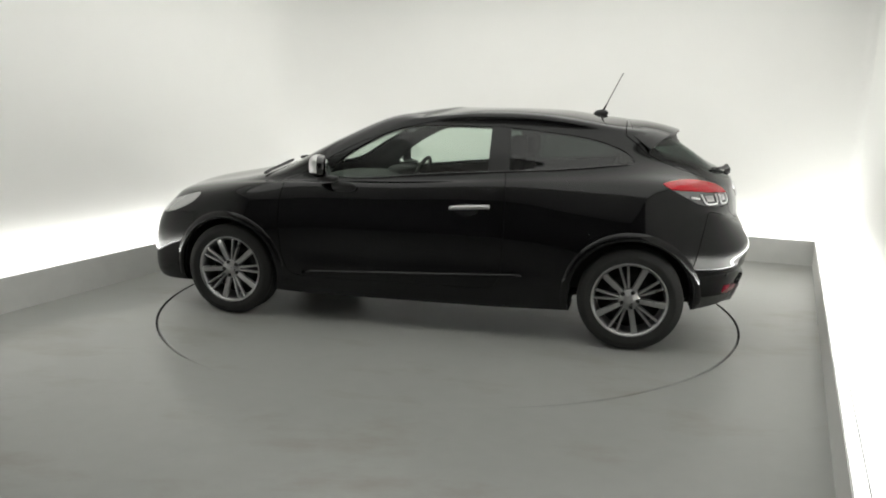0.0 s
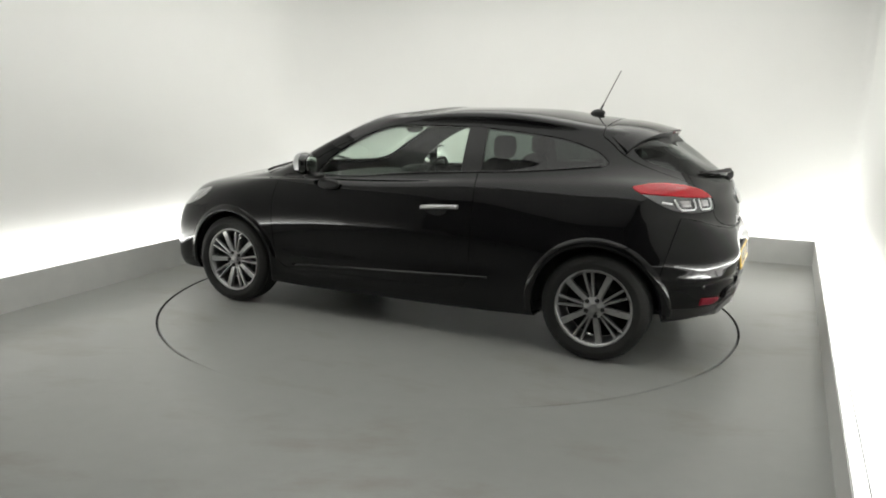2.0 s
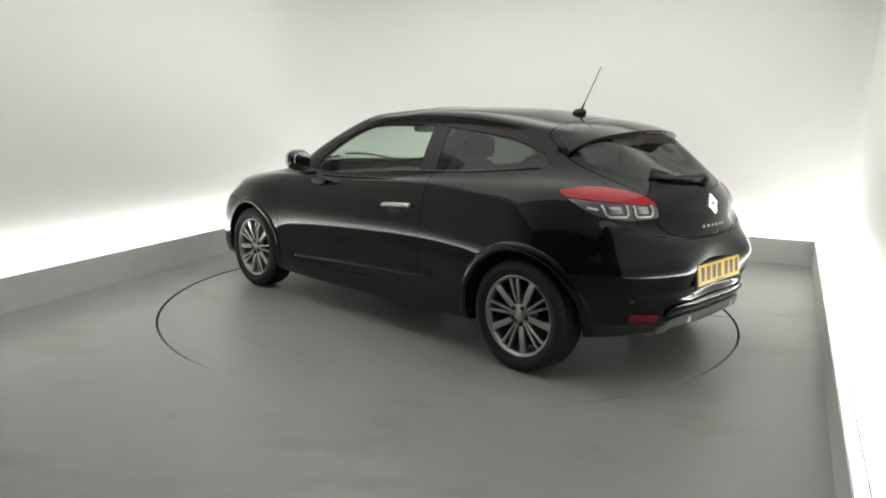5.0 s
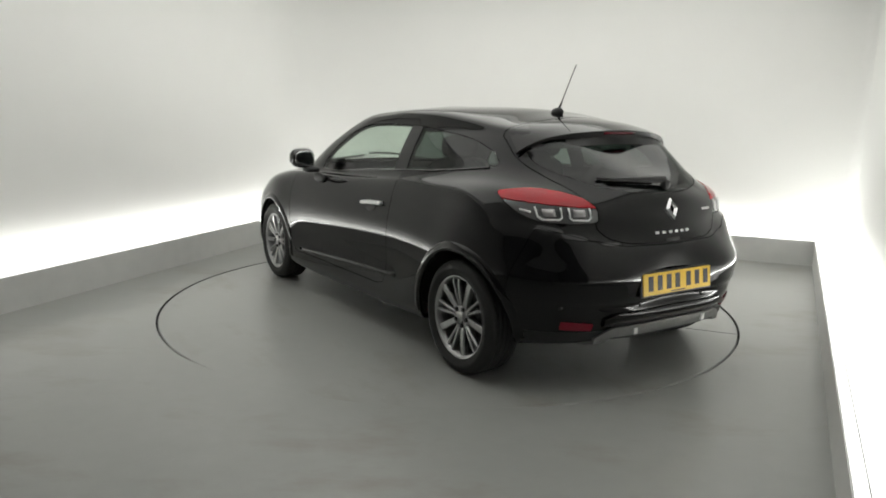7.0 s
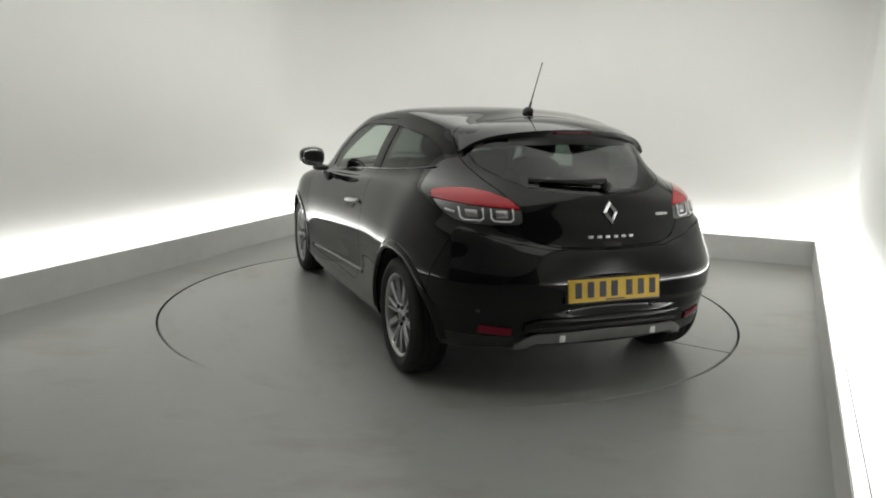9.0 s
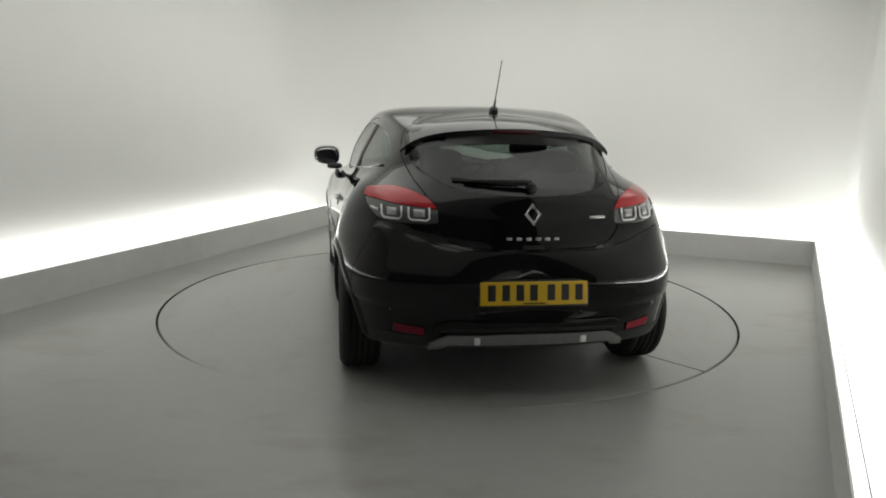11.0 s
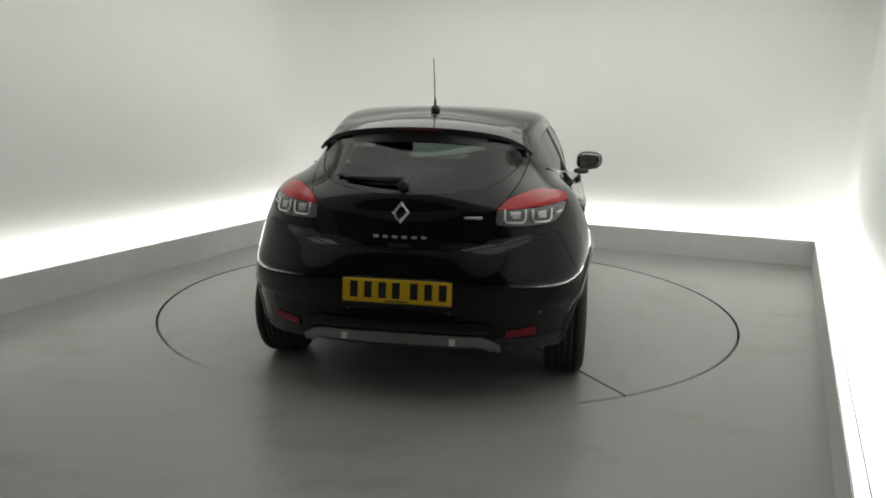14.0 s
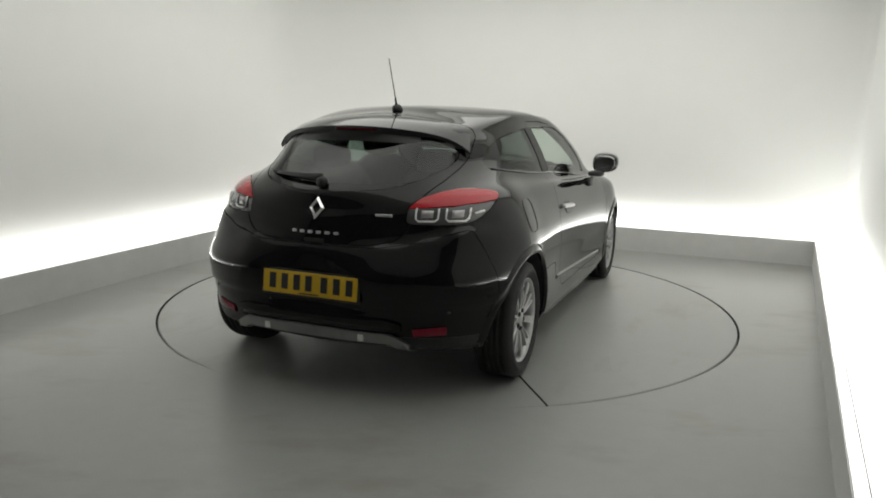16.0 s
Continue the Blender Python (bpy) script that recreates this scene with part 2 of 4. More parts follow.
tagged(part("wall_front", bm, M_DARK, smooth=False), "unseen dark grey wall standing in for dark space behind the camera", "wall", kind="structure")
bm = bmesh.new()
prism(bm, [p for p in (wout[0] - t * -0.2, wout[1], wout[2], wout[3] + t * -0.2)], CEIL, CEIL + 0.1)
bmesh.ops.recalc_face_normals(bm, faces=bm.faces)
tagged(part("ceiling", bm, M_CEIL, smooth=False), "plain white painted ceiling", "ceiling", kind="structure")

# unseen glowing panel, added as a fixture for the assumed ceiling lamp
cl = new("assumed_ceiling_panel")
tagged(cl, "unseen luminous ceiling panel added for an assumed lamp", "ceiling light")
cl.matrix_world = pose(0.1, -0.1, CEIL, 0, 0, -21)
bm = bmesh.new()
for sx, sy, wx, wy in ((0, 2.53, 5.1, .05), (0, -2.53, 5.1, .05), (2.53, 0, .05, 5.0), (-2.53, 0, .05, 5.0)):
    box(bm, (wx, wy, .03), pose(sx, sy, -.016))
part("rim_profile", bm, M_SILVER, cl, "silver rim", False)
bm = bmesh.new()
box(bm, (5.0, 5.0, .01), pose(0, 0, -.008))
part("diffuser", bm, mat("assumed_ceiling_glow", (1.0, 0.99, 0.96), 0.5, emit=0.4), cl, "added glowing white diffuser", False)

# floor with a round opening for the turntable
bm = bmesh.new()
SEG = 180
rim = [Vector((math.cos(2 * math.pi * k / SEG), math.sin(2 * math.pi * k / SEG))) for k in range(SEG)]


def hole_r(p):
    """The opening's radius: the gap narrows until it is closed along the front."""
    off = abs(math.degrees(math.atan2(p.y, p.x)) + 105)
    return DISC_R + float(np.interp(off, [22, 32], [-0.0096, 0.009]))


inner_v = [bm.verts.new((*(p * hole_r(p)), 0)) for p in rim]
low_v = [bm.verts.new((*(p * hole_r(p)), -0.03)) for p in rim]
far_v = [bm.verts.new((*(p * 9.0), 0)) for p in rim]
for k in range(SEG):
    j = (k + 1) % SEG
    bm.faces.new((inner_v[k], far_v[k], far_v[j], inner_v[j]))
    bm.faces.new((inner_v[j], low_v[j], low_v[k], inner_v[k]))
bm.normal_update()
# the opening's upright side takes the painted gap shade
for f in bm.faces:
    f.material_index = 1 if abs(f.normal.z) < .5 else 0
tagged(part("floor", bm, [M_FLOOR, M_PIT], smooth=False), "grey painted concrete floor with faint scuffs", "floor", kind="structure")
bm = bmesh.new()
bmesh.ops.create_circle(bm, cap_ends=True, radius=DISC_R + 0.2, segments=64, matrix=pose(0, 0, -0.04))
tagged(part("turntable_pit", bm, M_PIT, smooth=False), "dark shallow pit under the turntable", "pit", kind="structure")

# turntable: flush disc with one radial seam
SEAM = math.atan2(-1.172, -1.673)
turntable = new("turntable")
tagged(turntable, "flush round grey floor turntable with a radial seam", "turntable")
bm = bmesh.new()
rr = [0.02, 0.4, 0.8, 1.2, 1.6, 2.0, DISC_R - 0.010, DISC_R - 0.004]
cols = []
for k in range(SEG + 1):
    a = SEAM + 2 * math.pi * k / SEG
    side = 1 if k == 0 else (-1 if k == SEG else 0)
    off = Vector((-math.sin(a), math.cos(a))) * 0.006 * side
    top = [bm.verts.new((math.cos(a) * r + off.x, math.sin(a) * r + off.y, -0.005 if r == rr[-1] else 0)) for r in rr]
    cols.append(top)
cols_at = [(c[0].co.copy() - Vector((0, 0, .001)), c[-1].co.copy() - Vector((0, 0, .001))) for c in cols]
for p, q in zip(cols, cols[1:]):
    for j in range(len(rr) - 1):
        bm.faces.new((p[j], p[j + 1], q[j + 1], q[j]))
part("disc_plate", bm, M_FLOOR, turntable, "grey painted round plate", smooth=False)
# edges: grey round the disc, the seam's two sides coloured with the gap's shade
bm = bmesh.new()
ring = [(math.cos(SEAM + 2 * math.pi * k / SEG) * rr[-1], math.sin(SEAM + 2 * math.pi * k / SEG) * rr[-1]) for k in range(SEG + 1)]
lo = [bm.verts.new((*p, -0.03)) for p in ring]
hi = [bm.verts.new((*p, -0.005)) for p in ring]
for k in range(SEG):
    bm.faces.new((lo[k], lo[k + 1], hi[k + 1], hi[k]))
part("edge_ring", bm, M_FLOOR, turntable, "grey painted edge of the disc")
for c in (cols_at[0], cols_at[-1]):
    bm = bmesh.new()
    v = [bm.verts.new(q) for q in (c[0], c[1], c[1] - Vector((0, 0, .03)), c[0] - Vector((0, 0, .03)))]
    bm.faces.new(v)
    part("seam_edge", bm, M_PIT, turntable, "side of the seam, coloured dark as the gap's shade", smooth=False)

# ---- the car: x forward from mid-wheelbase, y to its left, z up ----
car = new("car")
tagged(car, "black three-door coupe hatchback standing on a turntable", "car")
WB, WHEEL_R, WHEEL_Y = 1.32, 0.310, 0.772

# character lines of one half, each from the front centre round the side to the rear centre
BODY_LINES = []
# underside, centre
BODY_LINES.append([(2, 0, 0.228), (1.95, 0, 0.224), (1.8, 0, 0.222), (1.32, 0, 0.223), (0.85, 0, 0.224), (0.2, 0, 0.226), (-0.5, 0, 0.228), (-1, 0, 0.23), (-1.4, 0, 0.242), (-1.75, 0, 0.244), (-1.899, 0, 0.264), (-1.949, 0, 0.262)])
# underside, edge
BODY_LINES.append([(2.082, 0, 0.192), (2.024, 0.455, 0.188), (1.846, 0.741, 0.184), (1.321, 0.789, 0.2), (0.85, 0.806, 0.189), (0.2, 0.805, 0.191), (-0.5, 0.791, 0.198), (-1, 0.771, 0.21), (-1.399, 0.741, 0.213), (-1.775, 0.657, 0.249), (-1.965, 0.398, 0.279), (-2.005, 0, 0.278)])
# skirt
BODY_LINES.append([(2.134, 0, 0.244), (2.083, 0.486, 0.239), (1.907, 0.833, 0.233), (1.325, 0.916, 0.241), (0.851, 0.915, 0.211), (0.2, 0.895, 0.213), (-0.5, 0.88, 0.218), (-1, 0.883, 0.237), (-1.401, 0.882, 0.245), (-1.79, 0.755, 0.3), (-1.98, 0.426, 0.313), (-2.017, 0, 0.308)])
# bumper middle
BODY_LINES.append([(2.157, 0, 0.368), (2.102, 0.48, 0.367), (1.917, 0.842, 0.366), (1.323, 0.947, 0.367), (0.851, 0.929, 0.343), (0.2, 0.905, 0.344), (-0.5, 0.896, 0.354), (-1.001, 0.911, 0.369), (-1.402, 0.922, 0.384), (-1.806, 0.759, 0.41), (-2.004, 0.421, 0.406), (-2.022, 0, 0.405)])
# lower door
BODY_LINES.append([(2.162, 0, 0.519), (2.088, 0.47, 0.516), (1.908, 0.843, 0.516), (1.32, 0.961, 0.538), (0.849, 0.932, 0.508), (0.199, 0.907, 0.508), (-0.501, 0.896, 0.519), (-1.001, 0.911, 0.549), (-1.401, 0.925, 0.551), (-1.813, 0.76, 0.509), (-2.005, 0.416, 0.495), (-1.992, 0, 0.493)])
# mid door
BODY_LINES.append([(2.138, 0, 0.642), (2.049, 0.471, 0.636), (1.869, 0.823, 0.649), (1.317, 0.952, 0.684), (0.848, 0.93, 0.685), (0.198, 0.906, 0.691), (-0.502, 0.893, 0.697), (-1.003, 0.901, 0.707), (-1.406, 0.903, 0.716), (-1.805, 0.754, 0.637), (-2.016, 0.416, 0.642), (-1.996, 0, 0.626)])
# crease below the windows
BODY_LINES.append([(2.081, 0, 0.729), (1.978, 0.47, 0.728), (1.794, 0.771, 0.761), (1.332, 0.912, 0.826), (0.846, 0.905, 0.824), (0.198, 0.88, 0.831), (-0.503, 0.867, 0.843), (-1.005, 0.865, 0.85), (-1.414, 0.855, 0.865), (-1.764, 0.703, 0.836), (-1.928, 0.387, 0.8), (-1.995, 0, 0.81)])
# shoulder
BODY_LINES.append([(1.938, 0, 0.851), (1.854, 0.443, 0.832), (1.666, 0.702, 0.848), (1.27, 0.825, 0.89), (0.876, 0.857, 0.918), (0.198, 0.84, 0.928), (-0.502, 0.827, 0.958), (-1.005, 0.812, 0.971), (-1.416, 0.787, 0.99), (-1.73, 0.636, 0.969), (-1.886, 0.383, 0.925), (-1.947, 0, 0.93)])
# foot of the windows
BODY_LINES.append([(1.258, 0, 0.987), (1.201, 0.415, 0.96), (1.077, 0.683, 0.959), (0.918, 0.772, 0.95), (0.629, 0.785, 0.94), (0.099, 0.782, 0.965), (-0.5, 0.774, 1.011), (-0.948, 0.732, 1.042), (-1.346, 0.679, 1.06), (-1.666, 0.548, 1.034), (-1.834, 0.354, 1.009), (-1.912, 0, 1.028)])
# half-way up the windows
BODY_LINES.append([(0.795, 0, 1.17), (0.773, 0.404, 1.161), (0.694, 0.667, 1.15), (0.563, 0.731, 1.126), (0.371, 0.738, 1.113), (0.001, 0.728, 1.133), (-0.498, 0.715, 1.15), (-0.945, 0.674, 1.151), (-1.289, 0.609, 1.137), (-1.526, 0.512, 1.12), (-1.679, 0.336, 1.152), (-1.702, 0, 1.139)])
# cant rail
BODY_LINES.append([(0.358, 0, 1.357), (0.348, 0.369, 1.348), (0.314, 0.572, 1.339), (0.232, 0.636, 1.317), (0.07, 0.641, 1.316), (-0.199, 0.628, 1.317), (-0.598, 0.614, 1.315), (-0.946, 0.585, 1.293), (-1.216, 0.553, 1.272), (-1.407, 0.493, 1.252), (-1.501, 0.335, 1.274), (-1.514, 0, 1.261)])
# roof edge
BODY_LINES.append([(0.13, 0, 1.41), (0.118, 0.292, 1.391), (0.088, 0.471, 1.387), (0.01, 0.542, 1.37), (-0.12, 0.545, 1.384), (-0.329, 0.551, 1.403), (-0.648, 0.544, 1.4), (-0.918, 0.524, 1.37), (-1.148, 0.472, 1.337), (-1.309, 0.418, 1.323), (-1.369, 0.289, 1.326), (-1.39, 0, 1.329)])
# roof centre
BODY_LINES.append([(-0.05, 0, 1.426), (-0.06, 0, 1.423), (-0.081, 0, 1.434), (-0.12, 0, 1.431), (-0.2, 0, 1.432), (-0.349, 0, 1.431), (-0.598, 0, 1.431), (-0.848, 0, 1.423), (-1.049, 0, 1.396), (-1.19, 0, 1.382), (-1.25, 0, 1.368), (-1.27, 0, 1.364)])
NU, NV, FAIR = 10, 7, 5


def catmull(p, n, ghost0, ghost1):
    """Points along a smooth curve through the rows of p, n to each span."""
    q = np.concatenate([[ghost0], p, [ghost1]])
    out = []
    for k in range(len(p) - 1):
        a, b, c, d = q[k:k + 4]
        for j in range(n):
            t = j / n
            out.append(0.5 * (2 * b + (c - a) * t + (2 * a - 5 * b + 4 * c - d) * t * t + (3 * b - a - 3 * c + d) * t ** 3))
    out.append(p[-1])
    return np.array(out)


FLIP = np.array([1, -1, 1])
net = np.array(BODY_LINES, float)
net = np.array([catmull(row, NU, row[1] * FLIP, row[-2] * FLIP) for row in net])
net = np.array([catmull(net[:, k], NV, net[1, k] * FLIP, net[-2, k] * FLIP) for k in range(net.shape[1])])
for _ in range(FAIR):
    g = np.empty((net.shape[0] + 2, net.shape[1] + 2, 3))
    g[1:-1, 1:-1] = net
    g[0, 1:-1], g[-1, 1:-1] = net[1] * FLIP, net[-2] * FLIP
    g[:, 0], g[:, -1] = g[:, 2] * FLIP, g[:, -3] * FLIP
    net = 0.5 * net + 0.125 * (g[2:, 1:-1] + g[:-2, 1:-1] + g[1:-1, 2:] + g[1:-1, :-2])
net[0, :, 1] = net[-1, :, 1] = 0
net[:, 0, 1] = net[:, -1, 1] = 0



def ease(a, b, v):
    k = np.clip((v - a) / (b - a), 0, 1)
    return k * k * (3 - 2 * k)


# the tail's relief: tailgate set back over the bumper's shelf, bumper swelling above an undercut, a lower valance
X, Y, Z = net[..., 0], net[..., 1], net[..., 2]
tail_w = ease(-1.50, -1.78, X)
shelf = np.interp(np.abs(Y), [0, .33, .50, .62, .72, .80], [.752, .760, .79, .825, .85, .85])
push = -.016 * ease(shelf - .012, shelf + .006, Z) * (1 - ease(shelf + .03, shelf + .15, Z))
push += .012 * np.exp(-((Z - .62) / .06) ** 2) * ease(.24, .42, np.abs(Y))
push += -.016 * ease(.505, .465, Z) - .014 * ease(.47, .32, Z)
away = np.stack([np.minimum(X + 1.1, -1e-3), .8 * Y, 0 * Z], -1)
away /= np.linalg.norm(away, axis=-1, keepdims=True)
net += away * (push * tail_w)[..., None]
# a shallow hollow along the doors
door_w = ease(-1.05, -.6, X) * ease(1.05, .7, X) * (Y > .5)
net[..., 1] += door_w * -.006 * np.exp(-((Z - .47) / .07) ** 2)

shell = bmesh.new()
vs = [[shell.verts.new(p) for p in row] for row in net]
for i in range(len(vs) - 1):
    for j in range(len(vs[0]) - 1):
        shell.faces.new((vs[i][j], vs[i + 1][j], vs[i + 1][j + 1], vs[i][j + 1]))
shell.normal_update()
probe = max(shell.faces, key=lambda f: f.calc_center_median().y)
if probe.normal.y < 0:
    bmesh.ops.reverse_faces(shell, faces=shell.faces)
    shell.normal_update()
HULL = BVHTree.FromBMesh(shell)


def on_hull(o, d):
    """Where a ray meets the body's left half: place and normal."""
    hit = HULL.ray_cast(Vector(o), Vector(d))
    return hit[0], hit[1]


def smooth_loop(pts, n=6):
    p = np.array(pts, float)
    return [tuple(v) for v in catmull(np.concatenate([p, p[:1]]), n, p[-1], p[1])[:-1]]


def poly_side(pts):
    """Signed distance to a closed outline in a plane, negative inside."""
    P = np.array(pts)
    Q = np.roll(P, -1, 0)
    E = Q - P
    L = (E ** 2).sum(1)

    def f(u, v):
        w = np.array((u, v)) - P
        s = np.clip((w * E).sum(1) / L, 0, 1)
        d = np.sqrt(((w - E * s[:, None]) ** 2).sum(1).min())
        c = (P[:, 1] > v) != (Q[:, 1] > v)
        with np.errstate(divide="ignore", invalid="ignore"):
            xs = P[:, 0] + (v - P[:, 1]) / (Q[:, 1] - P[:, 1]) * E[:, 0]
        inside = (np.count_nonzero(c & (u < xs)) % 2) == 1
        return -d if inside else d
    return f


def cut(bm, f, near):
    """Cuts the faces of a mesh along f = 0 where near(co) holds."""
    val = {v: f(v.co) for v in bm.verts if near(v.co)}
    for v, d in val.items():
        if abs(d) < 0.0015:
            val[v] = 0.0
    for e in [e for e in bm.edges if e.verts[0] in val and e.verts[1] in val]:
        a, b = e.verts
        fa, fb = val[a], val[b]
        if fa * fb < 0:
            k = fa / (fa - fb)
            co = a.co.lerp(b.co, k)
            k2 = k
            for _ in range(4):
                fm = f(co)
                if fm * fa > 0:
                    k2 += (1 - k2) * fm / (fm - fb) if fm != fb else 0
                else:
                    k2 -= k2 * fm / (fm - fa) if fm != fa else 0
                co = a.co.lerp(b.co, k2)
            ne, nv = bmesh.utils.edge_split(e, a, min(max(k2, 0.02), 0.98))
            val[nv] = 0.0
    for fc in list(bm.faces):
        zs = [v for v in fc.verts if val.get(v, 1) == 0.0]
        if len(zs) >= 2:
            a, b = zs[0], zs[-1] if len(zs) == 2 else zs[1]
            if not any(e.other_vert(a) is b for e in a.link_edges):
                try:
                    bmesh.utils.face_split(fc, a, b)
                except ValueError:
                    pass


# outlines on the body, in side view (x, z), rear view (y, z) or round the corner (u, z)
DLO = poly_side(smooth_loop([(.64, .962), (.47, .952), (.27, .966), (.09, .989), (-.15, 1.01), (-.45, 1.03), (-.82, 1.052), (-1.06, 1.076), (-1.25, 1.098), (-1.295, 1.115), (-1.27, 1.15), (-1.19, 1.195), (-1.0, 1.25), (-.69, 1.286), (-.46, 1.303), (-.1, 1.305), (.16, 1.285), (.35, 1.212), (.53, 1.10), (.64, 1.0)]))
DOOR = poly_side([(.925, .935), (.94, .80), (.94, .62), (.925, .45), (.88, .335), (.82, .31), (-.42, .315), (-.50, .335), (-.54, .40), (-.548, .70), (-.545, .92), (-.53, 1.03), (-.49, 1.30), (-.47, 1.342), (-.2, 1.342), (0, 1.325), (.2, 1.278), (.42, 1.20), (.62, 1.10), (.78, 1.0), (.86, .955)])
ARCH_R = 0.362
WINDSCREEN = poly_side(smooth_loop([(0, .985), (.3, .985), (.52, .982), (.63, .99), (.655, 1.04), (.59, 1.19), (.505, 1.32), (.45, 1.348), (.3, 1.36), (0, 1.366), (-.3, 1.36), (-.3, .985)]))
REAR_WIN = poly_side(smooth_loop([(0, 1.008), (.2, 1.014), (.36, 1.036), (.46, 1.078), (.515, 1.125), (.53, 1.17), (.51, 1.225), (.43, 1.258), (.2, 1.27), (-.3, 1.27), (-.3, 1.008)]))
HATCH = poly_side([(-.3, .755), (0, .755), (.30, .767), (.40, .79), (.447, .835), (.458, .88), (.466, .93), (.49, 1.0), (.53, 1.055), (.558, 1.12), (.565, 1.18), (.56, 1.22), (.55, 1.27), (.54, 1.31), (.52, 1.5), (-.3, 1.5)])
TAIL = poly_side(smooth_loop([(.71, .998), (.78, 1.012), (.9, 1.022), (1.04, 1.022), (1.18, 1.01), (1.32, .984), (1.41, .945), (1.435, .90), (1.425, .872), (1.3, .866), (1.12, .868), (.97, .885), (.85, .925), (.76, .965)]))
HEAD = poly_side(smooth_loop([(1.56, .82), (1.70, .79), (1.86, .745), (1.95, .70), (1.93, .67), (1.84, .665), (1.71, .705), (1.60, .76)]))


def tail_u(c):
    return -c.x - c.y


def f_bumper(c):
    """Rear bumper's upper and forward seams."""
    top = float(np.interp(c.y, [0, .33, .50, .62, .72, .80], [.75, .757, .787, .822, .847, .845]))
    return max(c.z - top, c.x + 1.64 + (c.z - 0.4) * 0.22)


def f_front(c):
    top = float(np.interp(c.y, [0, .5, .8], [.73, .735, .68]))
    return max(c.z - top, 1.60 - c.x - (c.z - .4) * 0.1)


def f_bonnet(c):
    return max(float(np.interp(c.x, [1.0, 1.3, 1.6, 1.9, 2.2], [.925, .885, .815, .745, .69])) - c.z, 1.06 - c.x - 0.05 + 0.25 * c.y * c.y, c.y - float(np.interp(c.x, [1.0, 1.5, 1.9], [.70, .655, .60])))


side = lambda c: c.y > 0.35
CUTS = [
    (lambda c: math.hypot(c.x - WB, c.z - 0.305) - ARCH_R, lambda c: c.y > .5 and c.x > .8 and c.z < .8),
    (lambda c: math.hypot(c.x + WB, c.z - 0.310) - ARCH_R - .004, lambda c: c.y > .5 and c.x < -.8 and c.z < .8),
    (lambda c: DLO(c.x, c.z), lambda c: c.y > .4 and -1.4 < c.x < .95 and c.z > .9),
    (lambda c: DOOR(c.x, c.z), lambda c: c.y > .4 and -.8 < c.x < 1.1),
    (lambda c: c.x + .412 + (1.3 - c.z) * .02, lambda c: c.y > .4 and -.7 < c.x < -.3 and c.z > .95),
    (lambda c: c.x + .535 + (1.3 - c.z) * .06, lambda c: c.y > .4 and -.8 < c.x < -.45 and c.z > .95),
    (lambda c: WINDSCREEN(c.y, c.z), lambda c: c.x > .15 and c.z > .9 and c.y < .75),
    (lambda c: REAR_WIN(c.y, c.z), lambda c: c.x < -1.35 and c.z > .95 and c.y < .7),
    (lambda c: max(HATCH(c.y, c.z), c.x + 1.235), lambda c: c.x < -.95 and c.y < .78 and c.z > .7),
    (lambda c: TAIL(tail_u(c), c.z), lambda c: c.x < -1.3 and c.y > .3 and .8 < c.z < 1.1),
    (lambda c: .967 - c.z - .045 * (tail_u(c) - .8), lambda c: c.x < -1.3 and c.y > .3 and .8 < c.z < 1.1),
    (f_bumper, lambda c: c.x < -1.5 and c.z < .95),
    (lambda c: HEAD(c.x, c.z), lambda c: c.x > 1.2 and c.y > .35 and .6 < c.z < .95),
    (f_front, lambda c: c.x > 1.4 and c.z < .85),
    (f_bonnet, lambda c: c.x > .8 and c.z > .65),
    (lambda c: c.z - .335, lambda c: c.x < -1.5 and c.z < .5),
]
for f, near in CUTS:
    cut(shell, f, near)


def kind_of(c):
    if c.y > .5 and (math.hypot(c.x - WB, c.z - .305) < ARCH_R or math.hypot(c.x + WB, c.z - .310) < ARCH_R + .004):
        return "void"
    if c.y > .4 and DLO(c.x, c.z) < 0 and -1.4 < c.x < .95:
        if c.x + .412 + (1.3 - c.z) * .02 > 0:
            return "door_window"
        return "quarter_window" if c.x + .535 + (1.3 - c.z) * .06 < 0 else "pillar_trim"
    if c.x > .15 and c.z > .9 and WINDSCREEN(c.y, c.z) < 0:
        return "windscreen"
    if c.x < -1.35 and REAR_WIN(c.y, c.z) < 0:
        return "rear_window"
    if c.x < -1.3 and c.y > .3 and TAIL(tail_u(c), c.z) < 0:
        return "tail_red" if .967 - c.z - .045 * (tail_u(c) - .8) < 0 else "tail_clear"
    if c.x > 1.2 and c.y > .35 and HEAD(c.x, c.z) < 0:
        return "headlight"
    if c.y > .4 and -.8 < c.x < 1.1 and DOOR(c.x, c.z) < 0:
        return "door"
    if f_bumper(c) < 0:
        return "rear_bumper" if c.z > .335 else "rear_skirt"
    if c.x < -1.235 and c.z > .7 and HATCH(c.y, c.z) < 0:
        return "tailgate"
    if c.x > 1.4 and f_front(c) < 0:
        return "front_bumper"
    if f_bonnet(c) < 0:
        return "bonnet"
    if c.z < .245 and abs(c.y) < .77:
        return "underbody"
    return "body_panel"


regions = {}
for f in shell.faces:
    regions.setdefault(kind_of(f.calc_center_median()), []).append(f)


